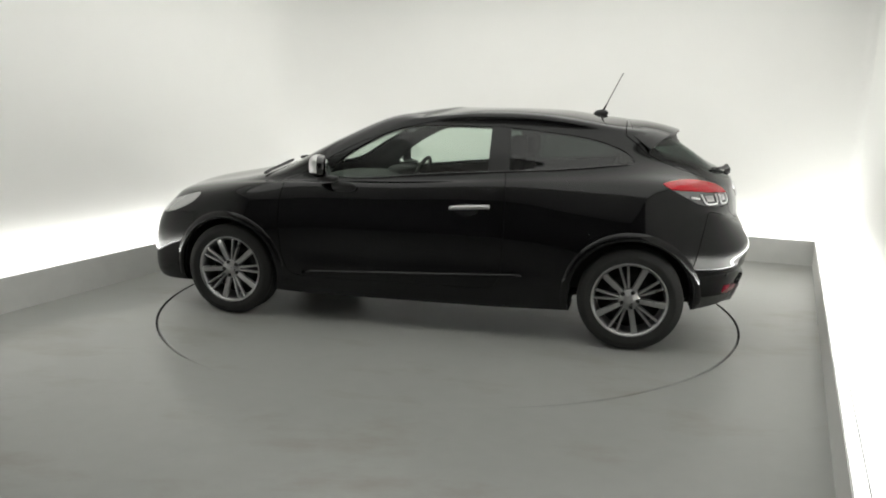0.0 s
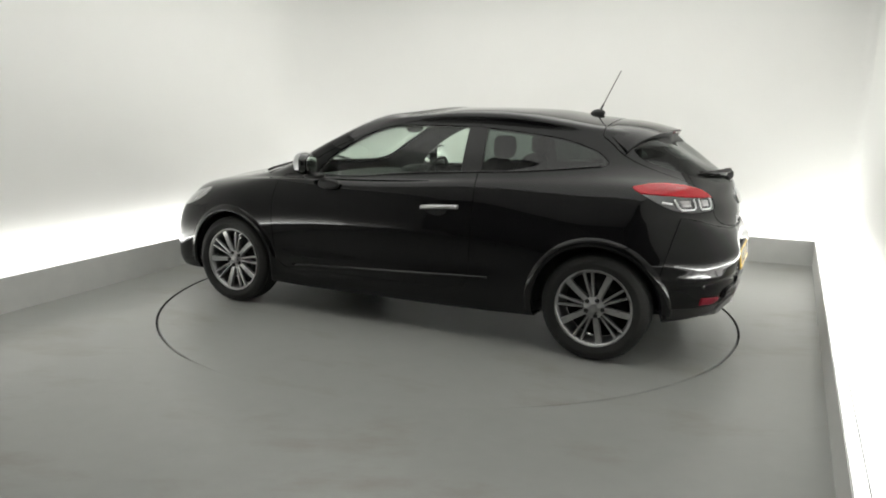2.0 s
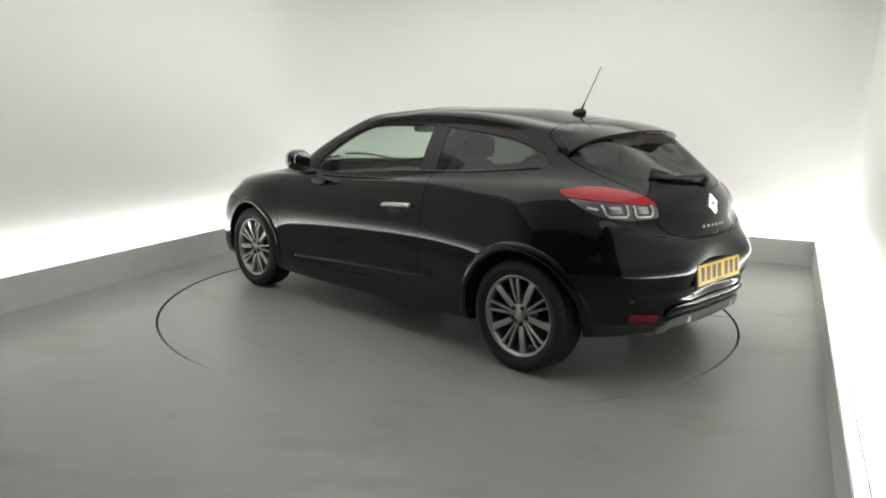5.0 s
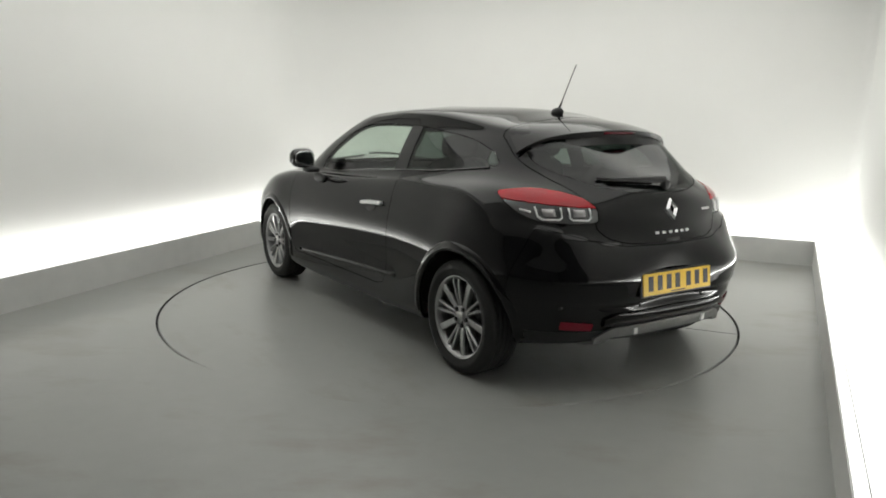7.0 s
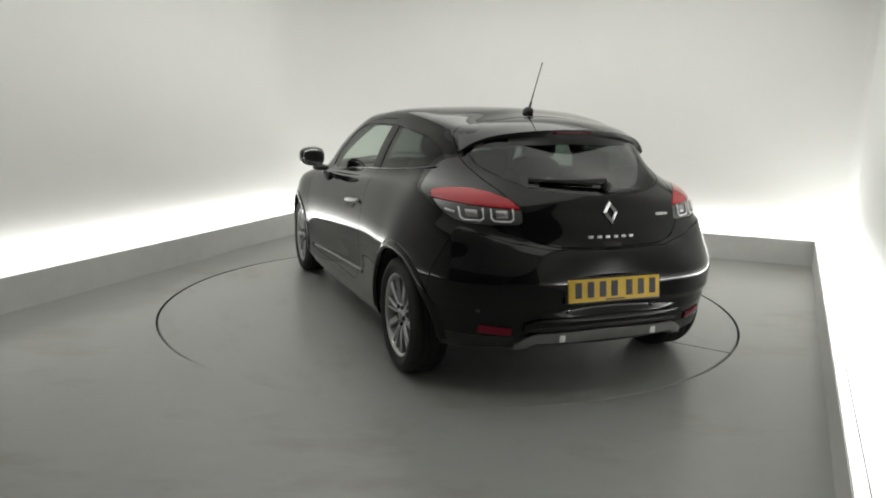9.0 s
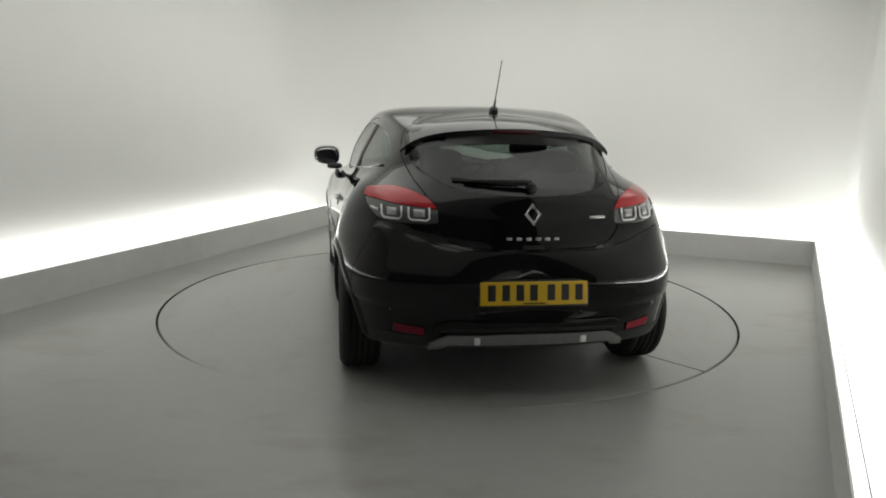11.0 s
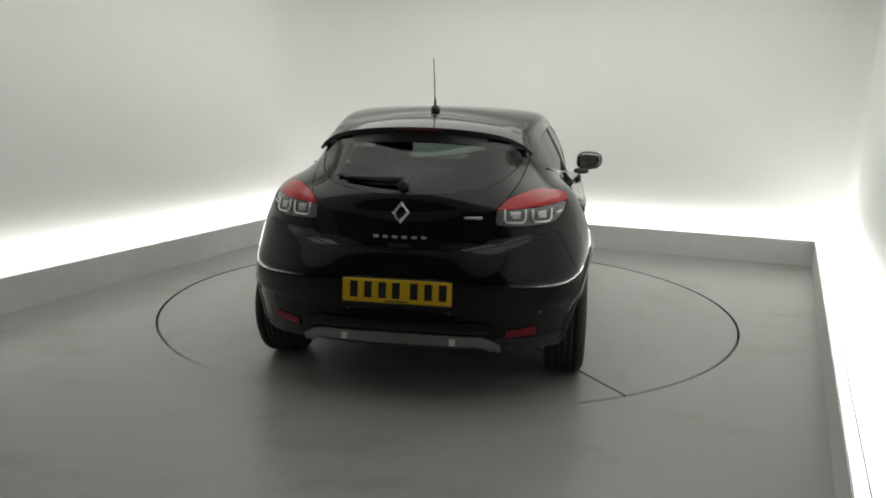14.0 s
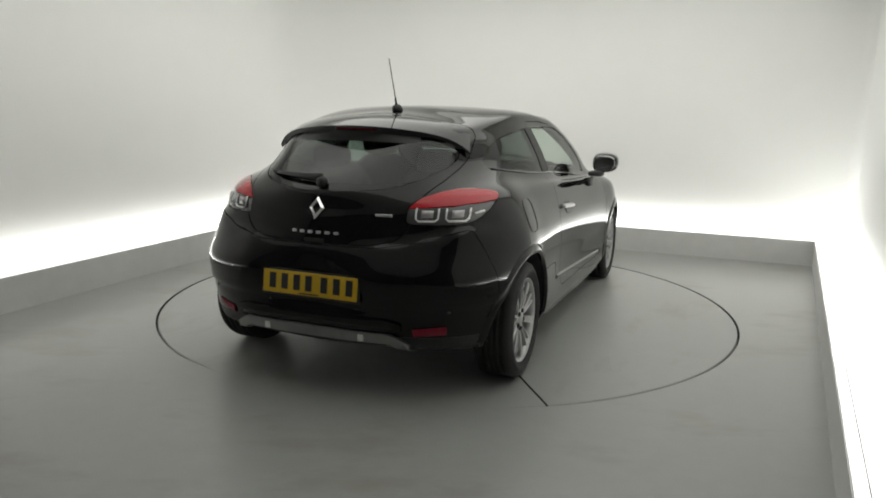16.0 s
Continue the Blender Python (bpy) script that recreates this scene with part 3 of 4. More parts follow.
def panel(kind, mirror, gap=0.002, depth=0.014, lift=0.0):
    """The faces of one kind as a mesh of their own, with turned-in edges."""
    bm = bmesh.new()
    made = {}

    def vert(v, s):
        key = (v.index if abs(v.co.y) > 1e-5 or s > 0 else v.index, s if abs(v.co.y) > 1e-5 else 0)
        if key not in made:
            made[key] = bm.verts.new((v.co.x, v.co.y * s, v.co.z))
        return made[key]
    shell.verts.index_update()
    for s in mirror:
        for f in regions.get(kind, []):
            loop = [vert(v, s) for v in f.verts]
            try:
                bm.faces.new(loop if s > 0 else loop[::-1])
            except ValueError:
                pass
    # slivers along the cuts melt away
    bmesh.ops.remove_doubles(bm, verts=bm.verts, dist=0.004)
    bm.normal_update()
    for v in bm.verts:
        if lift:
            v.co += v.normal * lift
    edge = [e for e in bm.edges if len(e.link_faces) == 1]
    move = {}
    for e in edge:
        inw = e.link_faces[0].calc_center_median() - (e.verts[0].co + e.verts[1].co) / 2
        t = (e.verts[1].co - e.verts[0].co).normalized()
        inw -= t * inw.dot(t)
        if inw.length > 1e-6:
            for v in e.verts:
                move[v] = move.get(v, Vector()) + inw.normalized()
    nrm = {v: v.normal.copy() for v in bm.verts}
    for v, d in move.items():
        if d.length > 1e-6:
            v.co += d.normalized() * gap
    if depth:
        out = bmesh.ops.extrude_edge_only(bm, edges=edge)["geom"]
        old = {}
        for e in edge:
            for v in e.verts:
                old[(round(v.co.x, 6), round(v.co.y, 6), round(v.co.z, 6))] = nrm[v]
        for v in [g for g in out if isinstance(g, bmesh.types.BMVert)]:
            n = old.get((round(v.co.x, 6), round(v.co.y, 6), round(v.co.z, 6)), Vector((0, 0, 1)))
            v.co -= n * depth
        for e in edge:
            e.smooth = False
    return bm


BOTH = (1, -1)
shell.verts.index_update()
part("body_panel", panel("body_panel", BOTH), M_PAINT, car)
part("underbody", panel("underbody", BOTH, 0, 0), M_TRIM, car, "dark plastic underbody")
part("bonnet", panel("bonnet", BOTH), M_PAINT, car)
part("front_bumper", panel("front_bumper", BOTH), M_PAINT, car)
rear_bumper = part("rear_bumper", panel("rear_bumper", BOTH), M_PAINT, car)
part("rear_skirt", panel("rear_skirt", BOTH, 0.001, 0.02), M_TRIM, rear_bumper, "matt black lower skirt")
tailgate = part("tailgate", panel("tailgate", BOTH, 0.003, 0.02), M_PAINT, car)
part("windscreen", panel("windscreen", BOTH, 0.001, 0), M_GLASS, car, "tinted windscreen")
part("rear_window", panel("rear_window", BOTH, 0.001, 0, -0.002), M_REARGLASS, tailgate, "dark tinted rear window")
doors, tails = [], []
for s in BOTH:
    d = part("door", panel("door", (s,)), M_PAINT, car)
    doors.append(d)
    part("door_window", panel("door_window", (s,), 0.001, 0, -0.003), M_GLASS, d, "green-tinted side window")
    part("quarter_window", panel("quarter_window", (s,), 0.001, 0, -0.003), M_PRIVACY, car, "dark tinted quarter window")
    part("pillar_trim", panel("pillar_trim", (s,), 0.001, 0.01, 0.001), M_TRIM, car, "satin black pillar trim")
    h = part("headlight", panel("headlight", (s,), 0.001, 0.02), M_HEAD, car, "clear headlight with bright reflector")
    t = part("tail_light", panel("tail_clear", (s,), 0.001, 0.02, -0.004), M_LAMP, car, "tail light, red above and clear below")
    part("red_lens", panel("tail_red", (s,), 0.001, 0.02, 0.002), M_RED, t, "glossy red lens")
    tails.append(t)

# cabin lining: the body's inner skin, under all painted panels
bm = bmesh.new()
made = {}
skip = {"void", "door_window", "quarter_window", "windscreen", "rear_window"}
for s in BOTH:
    for k, fs in regions.items():
        if k in skip:
            continue
        for f in fs:
            loop = []
            for v in f.verts:
                key = (v.index, s if abs(v.co.y) > 1e-5 else 0)
                if key not in made:
                    p = v.co - v.normal * 0.03
                    made[key] = bm.verts.new((p.x, p.y * s if key[1] else 0, p.z))
                loop.append(made[key])
            try:
                bm.faces.new(loop if s > 0 else loop[::-1])
            except ValueError:
                pass
part("cabin_lining", bm, M_LINING, car, "dark cabin lining")

# wheel housings
for sx, zc in ((1, .305), (-1, .310)):
    for s in BOTH:
        bm = bmesh.new()
        lathe(bm, [(ARCH_R + .004, .95), (ARCH_R + .004, .875), (ARCH_R + .006, .80), (ARCH_R + .01, .55), (0.05, .55)], 40, pose(sx * WB, 0, zc), radians(-4), radians(184))
        if s < 0:
            bmesh.ops.scale(bm, vec=(1, -1, 1), verts=bm.verts)
            bmesh.ops.reverse_faces(bm, faces=bm.faces)
        for v in bm.verts:
            hitp = on_hull((v.co.x, 2, v.co.z), (0, -1, 0))[0]
            if hitp is None or v.co.z < .3:
                v.co.y = s * min(abs(v.co.y), .80)
            elif abs(v.co.y) > hitp.y - .006:
                v.co.y = s * (hitp.y - .006)
        part("wheel_housing", bm, M_TRIM, car, "black plastic wheel housing")


# ---- wheels ----
def make_wheel(mirror):
    """One alloy wheel with its tyre, outer face towards +y (or -y when mirrored)."""
    R, r = WHEEL_R, 0.224
    bm = bmesh.new()
    lathe(bm, [(.216, -.09), (.207, -.085), (.200, -.03), (.200, .05), (.208, .078), (.218, .088), (.225, .092), (.228, .088), (.224, .08)], 72)
    wheel = part("wheel", bm, M_RIM, None, "gunmetal multi-spoke alloy wheel")
    bm = bmesh.new()
    prof = [(r - .006, -.085), (r + .012, -.1), (r + .04, -.105), (R - .02, -.098), (R - .006, -.088), (R, -.07)]
    for y in (-.045, -.015, .015, .045):
        prof += [(R, y - .006), (R - .006, y - .004), (R - .006, y + .004), (R, y + .006)]
    prof += [(R, .07), (R - .006, .088), (R - .02, .098), (r + .050, .1045), (r + .047, .1065), (r + .034, .1065), (r + .031, .104), (r + .012, .1), (r + .004, .093), (r - .004, .084)]
    lathe(bm, prof, 72)
    part("tyre", sharpen(bm, 40), M_RUBBER, wheel, "black rubber tyre")
    bm = bmesh.new()
    lathe(bm, [(.199, -.06), (.192, -.05), (.15, -.05), (.15, -.02), (.06, -.02), (.06, -.05), (.04, -.05)], 48)
    part("brake_disc", sharpen(bm), M_RIMDARK, wheel, "dark brake disc")

    def spoke(a, w0, w1, name):
        bm = bmesh.new()
        secs = []
        for q, rad in enumerate((.045, .08, .12, .166, .192, .211)):
            w = w0 + (w1 - w0) * q / 5
            top = (.066, .072, .078, .081, .082, .08)[q]
            bot = top - (.04, .035, .03, .026, .024, .022)[q]
            secs.append([bm.verts.new((u, y, rad)) for u, y in ((-w, bot), (-w, top - .006), (-w + .004, top), (w - .004, top), (w, top - .006), (w, bot))])
        for p, q in zip(secs, secs[1:]):
            for k in range(6):
                bm.faces.new((p[k], q[k], q[(k + 1) % 6], p[(k + 1) % 6]))
        bm.faces.new(secs[0])
        bm.faces.new(secs[-1][::-1])
        bmesh.ops.recalc_face_normals(bm, faces=bm.faces)
        bmesh.ops.transform(bm, matrix=Matrix.Rotation(a, 4, "Y"), verts=bm.verts)
        part(name, sharpen(bm, 30), M_RIM, wheel)
    for k in range(5):
        a = 2 * math.pi * k / 5
        spoke(a, .016, .021, "wide_spoke")
        for da in (-.118, .118):
            spoke(a + math.pi / 5 + da, .0078, .0082, "thin_spoke")
    bm = bmesh.new()
    lathe(bm, [(.066, .03), (.066, .062), (.06, .068), (.032, .07), (.03, .074), (.024, .078), (.0005, .079)], 40)
    part("hub_cap", sharpen(bm), M_RIM, wheel)
    for k in range(5):
        a = 2 * math.pi * k / 5
        bm = bmesh.new()
        lathe(bm, [(.012, .06), (.012, .0765), (.009, .0785), (.0005, .078)], 12, pose(.052 * math.sin(a), 0, .047 * math.cos(a)))
        part("wheel_bolt", sharpen(bm), M_RIMDARK, wheel)
    return wheel


first = make_wheel(False)
first.parent = car
first.matrix_basis = pose(-WB, WHEEL_Y + .018, WHEEL_R, 0, -24, 0)
for x, s, spin, steer in ((WB, 1, 22, 0), (-WB, -1, 40, 180), (WB, -1, 3, 180)):
    w = copy_thing(first, pose(x, s * (WHEEL_Y + (.058 if x > 0 else .018)), WHEEL_R, 0, 0, steer) @ pose(0, 0, 0, 0, spin, 0))
    w.parent = car


# ---- things fixed to the car ----
def both(build, name, material, parents, label="", smooth=True):
    """A part on each side: build(bm) makes the left one."""
    out = []
    for s, par in zip(BOTH, parents):
        bm = bmesh.new()
        build(bm)
        if s < 0:
            bmesh.ops.scale(bm, vec=(1, -1, 1), verts=bm.verts)
            bmesh.ops.reverse_faces(bm, faces=bm.faces)
        out.append(part(name, bm, material, par, label, smooth))
    return out


def rear(y, z, off=0.0):
    """A point on the tail, seen from behind."""
    p, n = on_hull((-4, max(abs(y), 1e-4), z), (1, 0, 0))
    p = p + n * off
    return Vector((p.x, p.y if y >= 0 else -p.y, p.z))


def flank(x, z, off=0.0):
    p, n = on_hull((x, 3, z), (0, -1, 0))
    return p + n * off


def slab(bm, top, depth):
    """A solid plate: top is a grid of points, depth a vector down from it."""
    n, m = len(top), len(top[0])
    a = [[bm.verts.new(p) for p in row] for row in top]
    b = [[bm.verts.new(p + depth) for p in row] for row in top]
    for i in range(n - 1):
        for j in range(m - 1):
            bm.faces.new((a[i][j], a[i + 1][j], a[i + 1][j + 1], a[i][j + 1]))
            bm.faces.new((b[i][j], b[i][j + 1], b[i + 1][j + 1], b[i + 1][j]))
    for i in range(n - 1):
        bm.faces.new((a[i][0], b[i][0], b[i + 1][0], a[i + 1][0]))
        bm.faces.new((a[i][-1], a[i + 1][-1], b[i + 1][-1], b[i][-1]))
    for j in range(m - 1):
        bm.faces.new((a[0][j], a[0][j + 1], b[0][j + 1], b[0][j]))
        bm.faces.new((a[-1][j], b[-1][j], b[-1][j + 1], a[-1][j + 1]))
    bmesh.ops.recalc_face_normals(bm, faces=bm.faces)
    return bm


def rear_band(y0, y1, zlo, zhi, off, depth, n=24, m=3):
    """A band over the tail between two height curves zlo(y), zhi(y)."""
    top = []
    for i in range(n + 1):
        y = y0 + (y1 - y0) * i / n
        top.append([rear(y, zlo(y) + (zhi(y) - zlo(y)) * j / m, off + (0.003 if 0 < j < m else 0)) for j in range(m + 1)])
    return slab(bmesh.new(), top, Vector((depth, 0, 0)))


# number plate: yellow, its characters as plain bars
PL = pose(min(rear(.25, .62).x, rear(0, .62).x + .006, -2.022) - .004, 0, .562, 0, 6.5, 0)
bm = bmesh.new()
box(bm, (.014, .54, .13), PL @ pose(.006, 0, 0), .006)
part("plate_holder", sharpen(bm), M_TRIM, rear_bumper, "black plate surround")
bm = bmesh.new()
box(bm, (.006, .52, .111), PL @ pose(-.004, 0, 0), .002, 1)
plate = part("number_plate", sharpen(bm), M_YELLOW, rear_bumper, "yellow rear number plate with dark bars")
for k, yc in enumerate((.205, .137, .069, .003, -.082, -.15, -.218)):
    bm = bmesh.new()
    box(bm, (.003, .037, .076), PL @ pose(-.0072, yc, .004), .001, 1)
    part("plate_bar", bm, M_INK, plate, "", False)
bm = bmesh.new()
box(bm, (.002, .11, .006), PL @ pose(-.0072, 0, -.047))
part("maker_bar", bm, M_INK, plate, "", False)

# badge lozenge and model bars on the tailgate
p0, n0 = on_hull((-4, .001, .925), (1, 0, 0))
tilt = -math.degrees(math.asin(max(-1, min(1, n0.z))))
BADGE = pose(p0.x - .004, 0, .925, 0, -tilt, 0)
bm = bmesh.new()
o = [(0, .058), (.043, 0), (0, -.058), (-.043, 0)]
i = [(0, .030), (.020, 0), (0, -.030), (-.020, 0)]
vo = [bm.verts.new((-.004, a, b)) for a, b in o]
vi = [bm.verts.new((-.004, a, b)) for a, b in i]
vm = [bm.verts.new((-.016, (a + c) / 2, (b + d) / 2)) for (a, b), (c, d) in zip(o, i)]
vb = [bm.verts.new((.012, a, b)) for a, b in o]
for k in range(4):
    j = (k + 1) % 4
    bm.faces.new((vo[k], vo[j], vm[j], vm[k]))
    bm.faces.new((vm[k], vm[j], vi[j], vi[k]))
    bm.faces.new((vo[k], vb[k], vb[j], vo[j]))
bmesh.ops.recalc_face_normals(bm, faces=bm.faces)
bmesh.ops.transform(bm, matrix=BADGE, verts=bm.verts)
part("badge", bm, M_CHROME, tailgate, "chrome lozenge badge", False)
for k in range(6):
    y = .115 - .046 * k
    p, n = on_hull((-4, max(abs(y), 1e-3), .812), (1, 0, 0))
    bm = bmesh.new()
    box(bm, (.004, .026, .014), pose(p.x - .001, y, .812, 0, 12, math.degrees(-math.asin(n.y)) * (1 if y > 0 else -1)), .003, 1)
    part("model_bar", bm, M_SILVER, tailgate, "silver badge bar")
p = rear(-.335, .905, .002)
bm = bmesh.new()
box(bm, (.005, .085, .013), pose(p.x, p.y, p.z, 0, 12, 11), .002, 1)
part("trim_badge", bm, M_SILVER, tailgate, "small silver trim badge")
# opening recess under the badge
bm = bmesh.new()
box(bm, (.03, .11, .022), pose(rear(0, .775).x + .012, 0, .772), .006)
part("opening_grip", sharpen(bm), M_RUBBER, tailgate, "black tailgate grip")

# light guides in the tail lights
for s, tl in zip(BOTH, tails):
    for ya, yb in ((.478, .572), (.604, .692)):
        bm = bmesh.new()
        za, zb = .882, .940
        ring = [(ya, zb), (ya, zb - .02), (ya, za + .012), (ya + .012, za), (ya + (yb - ya) / 2, za), (yb - .012, za), (yb, za + .012), (yb, zb - .02), (yb, zb)]
        tube(bm, [rear(y * s, z, .003) for y, z in ring], .0052, 8)
        part("light_guide", bm, M_GUIDE, tl, "pale square light guide")
        bm = bmesh.new()
        pts = [[rear((ya + .022 + (yb - ya - .044) * i / 3) * s, za + .016 + .034 * j / 2, .001) for j in range(3)] for i in range(4)]
        slab(bm, pts, Vector((.008, 0, 0)))
        part("bulb_window", bm, M_BULB, tl, "dim bulb reflector")
    bm = bmesh.new()
    tube(bm, [rear((.71 + .01 * k) * s, .915 + .003 * k, .003) for k in range(4)], .006, 8)
    part("side_guide", bm, M_GUIDE, tl)

# lower bumper: silver diffuser trim, lip, dark slot, reflectors, sensors, exhaust
drop = lambda y: .055 * max(0, (abs(y) - .38) / .10) ** 1.5
part("diffuser_trim", sharpen(rear_band(-.48, .48, lambda y: .303 - drop(y), lambda y: .358 - drop(y), .016, .03, 36)), M_SATIN, rear_bumper, "satin silver diffuser trim")
for y in (.262, -.262):
    bm = bmesh.new()
    p = rear(y, .327, .02)
    box(bm, (.014, .03, .034), pose(p.x, y, .325), .004)
    part("diffuser_tab", sharpen(bm), M_GUIDE, rear_bumper, "pale tab")
part("bumper_slot", rear_band(-.43, .43, lambda y: .362, lambda y: .388, .004, .02, 30), M_TRIM, rear_bumper, "matt black slot")
part("bumper_lip", sharpen(rear_band(-.455, .455, lambda y: .392 - drop(y) * .6, lambda y: .428 - drop(y) * .6, .015, .03, 34)), M_PAINT, rear_bumper)
for s in BOTH:
    part("reflector", sharpen(rear_band(.505 * s, .645 * s, lambda y: .343 + .06 * (abs(y) - .505), lambda y: .383 + .09 * (abs(y) - .505), .006, .015, 8)), M_DRED, rear_bumper, "dark red rear reflector")
    for y in (.24, .66):
        bm = bmesh.new()
        p, n = on_hull((-4, y, .462), (1, 0, 0))
        lathe(bm, [(.012, -.006), (.012, .002), (.0005, .004)], 16, pose(0, 0, 0))
        q = Vector((0, 1, 0)).rotation_difference(Vector((n.x, n.y * s, n.z))).to_matrix().to_4x4()
        bmesh.ops.transform(bm, matrix=Matrix.Translation((p.x, p.y * s, p.z)) @ q, verts=bm.verts)
        part("parking_sensor", bm, M_GLOSS, rear_bumper, "round parking sensor")

# roof spoiler: painted blade over a black underside
cols = []
NS = 36
for k in range(NS + 1):
    y = -.575 + 1.15 * k / NS
    q = abs(y) / .575
    te = Vector((-1.575 + .18 * q ** 2.6, y, 1.312 - .06 * q * q - .062 * q ** 8))
    le, nle = on_hull((-1.235 - .04 * q, max(abs(y) * .93, 1e-3), 3), (0, 0, -1))
    le = Vector((le.x, le.y if y >= 0 else -le.y, le.z + .001))
    root = rear(min(abs(y), .54) * (1 if y >= 0 else -1), 1.236 - .036 * q * q, -.004)
    mid1, mid2 = le.lerp(te, .35) + Vector((0, 0, .012 * (1 - q ** 4))), le.lerp(te, .72) + Vector((0, 0, .010 * (1 - q ** 4)))
    lip = te + Vector((.016, 0, -.040 + .022 * q))
    cols.append((le, mid1, mid2, te, lip, lip.lerp(root, .5) + Vector((0, 0, .004)), root))


def blade(lo, hi):
    bm = bmesh.new()
    vs_ = [[bm.verts.new(v) for v in c[lo:hi + 1]] for c in cols]
    for a, b in zip(vs_, vs_[1:]):
        for j in range(hi - lo):
            bm.faces.new((a[j], a[j + 1], b[j + 1], b[j]))
    return bm


def capped(bm):
    for c in (cols[0], cols[-1]):
        bm.faces.new([bm.verts.new(v) for v in c])
    bmesh.ops.remove_doubles(bm, verts=bm.verts, dist=1e-5)
    bmesh.ops.recalc_face_normals(bm, faces=bm.faces)
    return bm


spoiler = part("spoiler", sharpen(blade(0, 3), 40), M_PAINT, tailgate, "black roof-end spoiler")
part("spoiler_underside", sharpen(capped(blade(3, 6)), 40), M_TRIM, spoiler, "matt black underside")
bm = bmesh.new()
pts = [[Vector((-1.571 + .18 * (abs(y) / .575) ** 2.6 + d, y, z)) for d, z in ((0, 1.302), (.006, 1.288))] for y in [-.12 + .24 * k / 10 for k in range(11)]]
slab(bm, pts, Vector((.006, 0, 0)))
for v in bm.verts:
    v.co.x -= .005
part("brake_light", bm, M_BRAKE, spoiler, "dark red high brake light")

# rear wiper
piv = rear(0, 1.036, .012)
bm = bmesh.new()
lathe(bm, [(.026, -.012), (.026, .012), (.018, .022), (.0005, .024)], 20)
bmesh.ops.transform(bm, matrix=Matrix.Translation(piv) @ pose(0, 0, 0, 0, 40, 90), verts=bm.verts)
wiper = part("rear_wiper", bm, M_TRIM, tailgate, "black rear wiper")
bm = bmesh.new()
arm = [rear(.0 + .031 * k, 1.045 + .0014 * k, .030 - .0012 * k) for k in range(11)]
tube(bm, arm, [.017, .018, .017, .016, .015, .013, .012, .010, .009, .008, .006], 8)
part("wiper_arm", bm, M_TRIM, wiper)
bm = bmesh.new()
tube(bm, [rear(.05 + .031 * k, 1.058 + .001 * k, .010) for k in range(11)], .007, 6)
part("wiper_blade", bm, M_RUBBER, wiper)

# aerial
base, _ = on_hull((-1.05, .001, 3), (0, 0, -1))
bm = bmesh.new()
bmesh.ops.create_uvsphere(bm, u_segments=24, v_segments=12, radius=1)
bmesh.ops.scale(bm, vec=(.050, .026, .029), verts=bm.verts)
for v in bm.verts:
    v.co.x -= .25 * max(v.co.z, 0)
bmesh.ops.transform(bm, matrix=Matrix.Translation((-1.052, 0, base.z + .008)), verts=bm.verts)
aerial = part("aerial", bm, M_TRIM, car, "black roof aerial")
bm = bmesh.new()
a, b = Vector((-1.064, 0, base.z + .022)), Vector((-1.186, -.008, 1.676))
tube(bm, [a, a.lerp(b, .16), a.lerp(b, .2), b.lerp(a, .04), b], [.0075, .006, .0032, .0026, .0038], 8)
part("aerial_rod", bm, M_TRIM, aerial)


# door handles, mirrors, sill mouldings, fuel flap
def handle(bm):
    top = []
    for k in range(9):
        x = -.205 - .25 * k / 8
        zc = .804 + .017 * k / 8
        bow = .018 + .016 * math.sin(math.pi * k / 8) ** .6
        top.append([flank(x, zc + dz, bow - (.007 if abs(dz) > .01 else 0)) for dz in (-.0125, -.006, .006, .0125)])
    slab(bm, top, Vector((0, -.014, 0)))
    for x, z in ((-.215, .805), (-.445, .82)):
        p = flank(x, z, .006)
        box(bm, (.022, .04, .018), Matrix.Translation(p), .004)


def cup(bm):
    rows_ = []
    for r in (0.0, .5, 1.0):
        rows_.append([flank(-.31 + .075 * r * math.cos(a), .80 + .038 * r * math.sin(a), .0035) for a in [2 * math.pi * k / 20 for k in range(20)]])
    ring = [[bm.verts.new(p) for p in row] for row in rows_[1:]]
    c = bm.verts.new(rows_[0][0])
    for k in range(20):
        bm.faces.new((ring[0][k], ring[1][k], ring[1][(k + 1) % 20], ring[0][(k + 1) % 20]))
        bm.faces.new((c, ring[0][k], ring[0][(k + 1) % 20]))
    bmesh.ops.recalc_face_normals(bm, faces=bm.faces)


both(handle, "door_handle", M_SILVER, doors, "satin silver door handle")
both(cup, "handle_cup", M_INK, doors, "dark handle recess")


def super_ball(bm, c, r, e=.6, seg=24, cond=None):
    """A rounded block: a ball squared off by the power e."""
    pw = lambda t: math.copysign(abs(t) ** e, t)
    g = []
    for i in range(seg // 2 + 1):
        th = -math.pi / 2 + math.pi * i / (seg // 2)
        g.append([(c[0] + r[0] * pw(math.cos(th)) * pw(math.cos(ph)), c[1] + r[1] * pw(math.cos(th)) * pw(math.sin(ph)), c[2] + r[2] * pw(math.sin(th))) for ph in [2 * math.pi * k / seg for k in range(seg)]])
    v = [[bm.verts.new(p) for p in row] for row in g]
    for a, b in zip(v, v[1:]):
        for k in range(seg):
            bm.faces.new((a[k], a[(k + 1) % seg], b[(k + 1) % seg], b[k]))
    bmesh.ops.remove_doubles(bm, verts=bm.verts, dist=1e-5)
    if cond:
        bmesh.ops.delete(bm, geom=[f for f in bm.faces if not cond(f.calc_center_median())], context="FACES")
    bmesh.ops.recalc_face_normals(bm, faces=bm.faces)


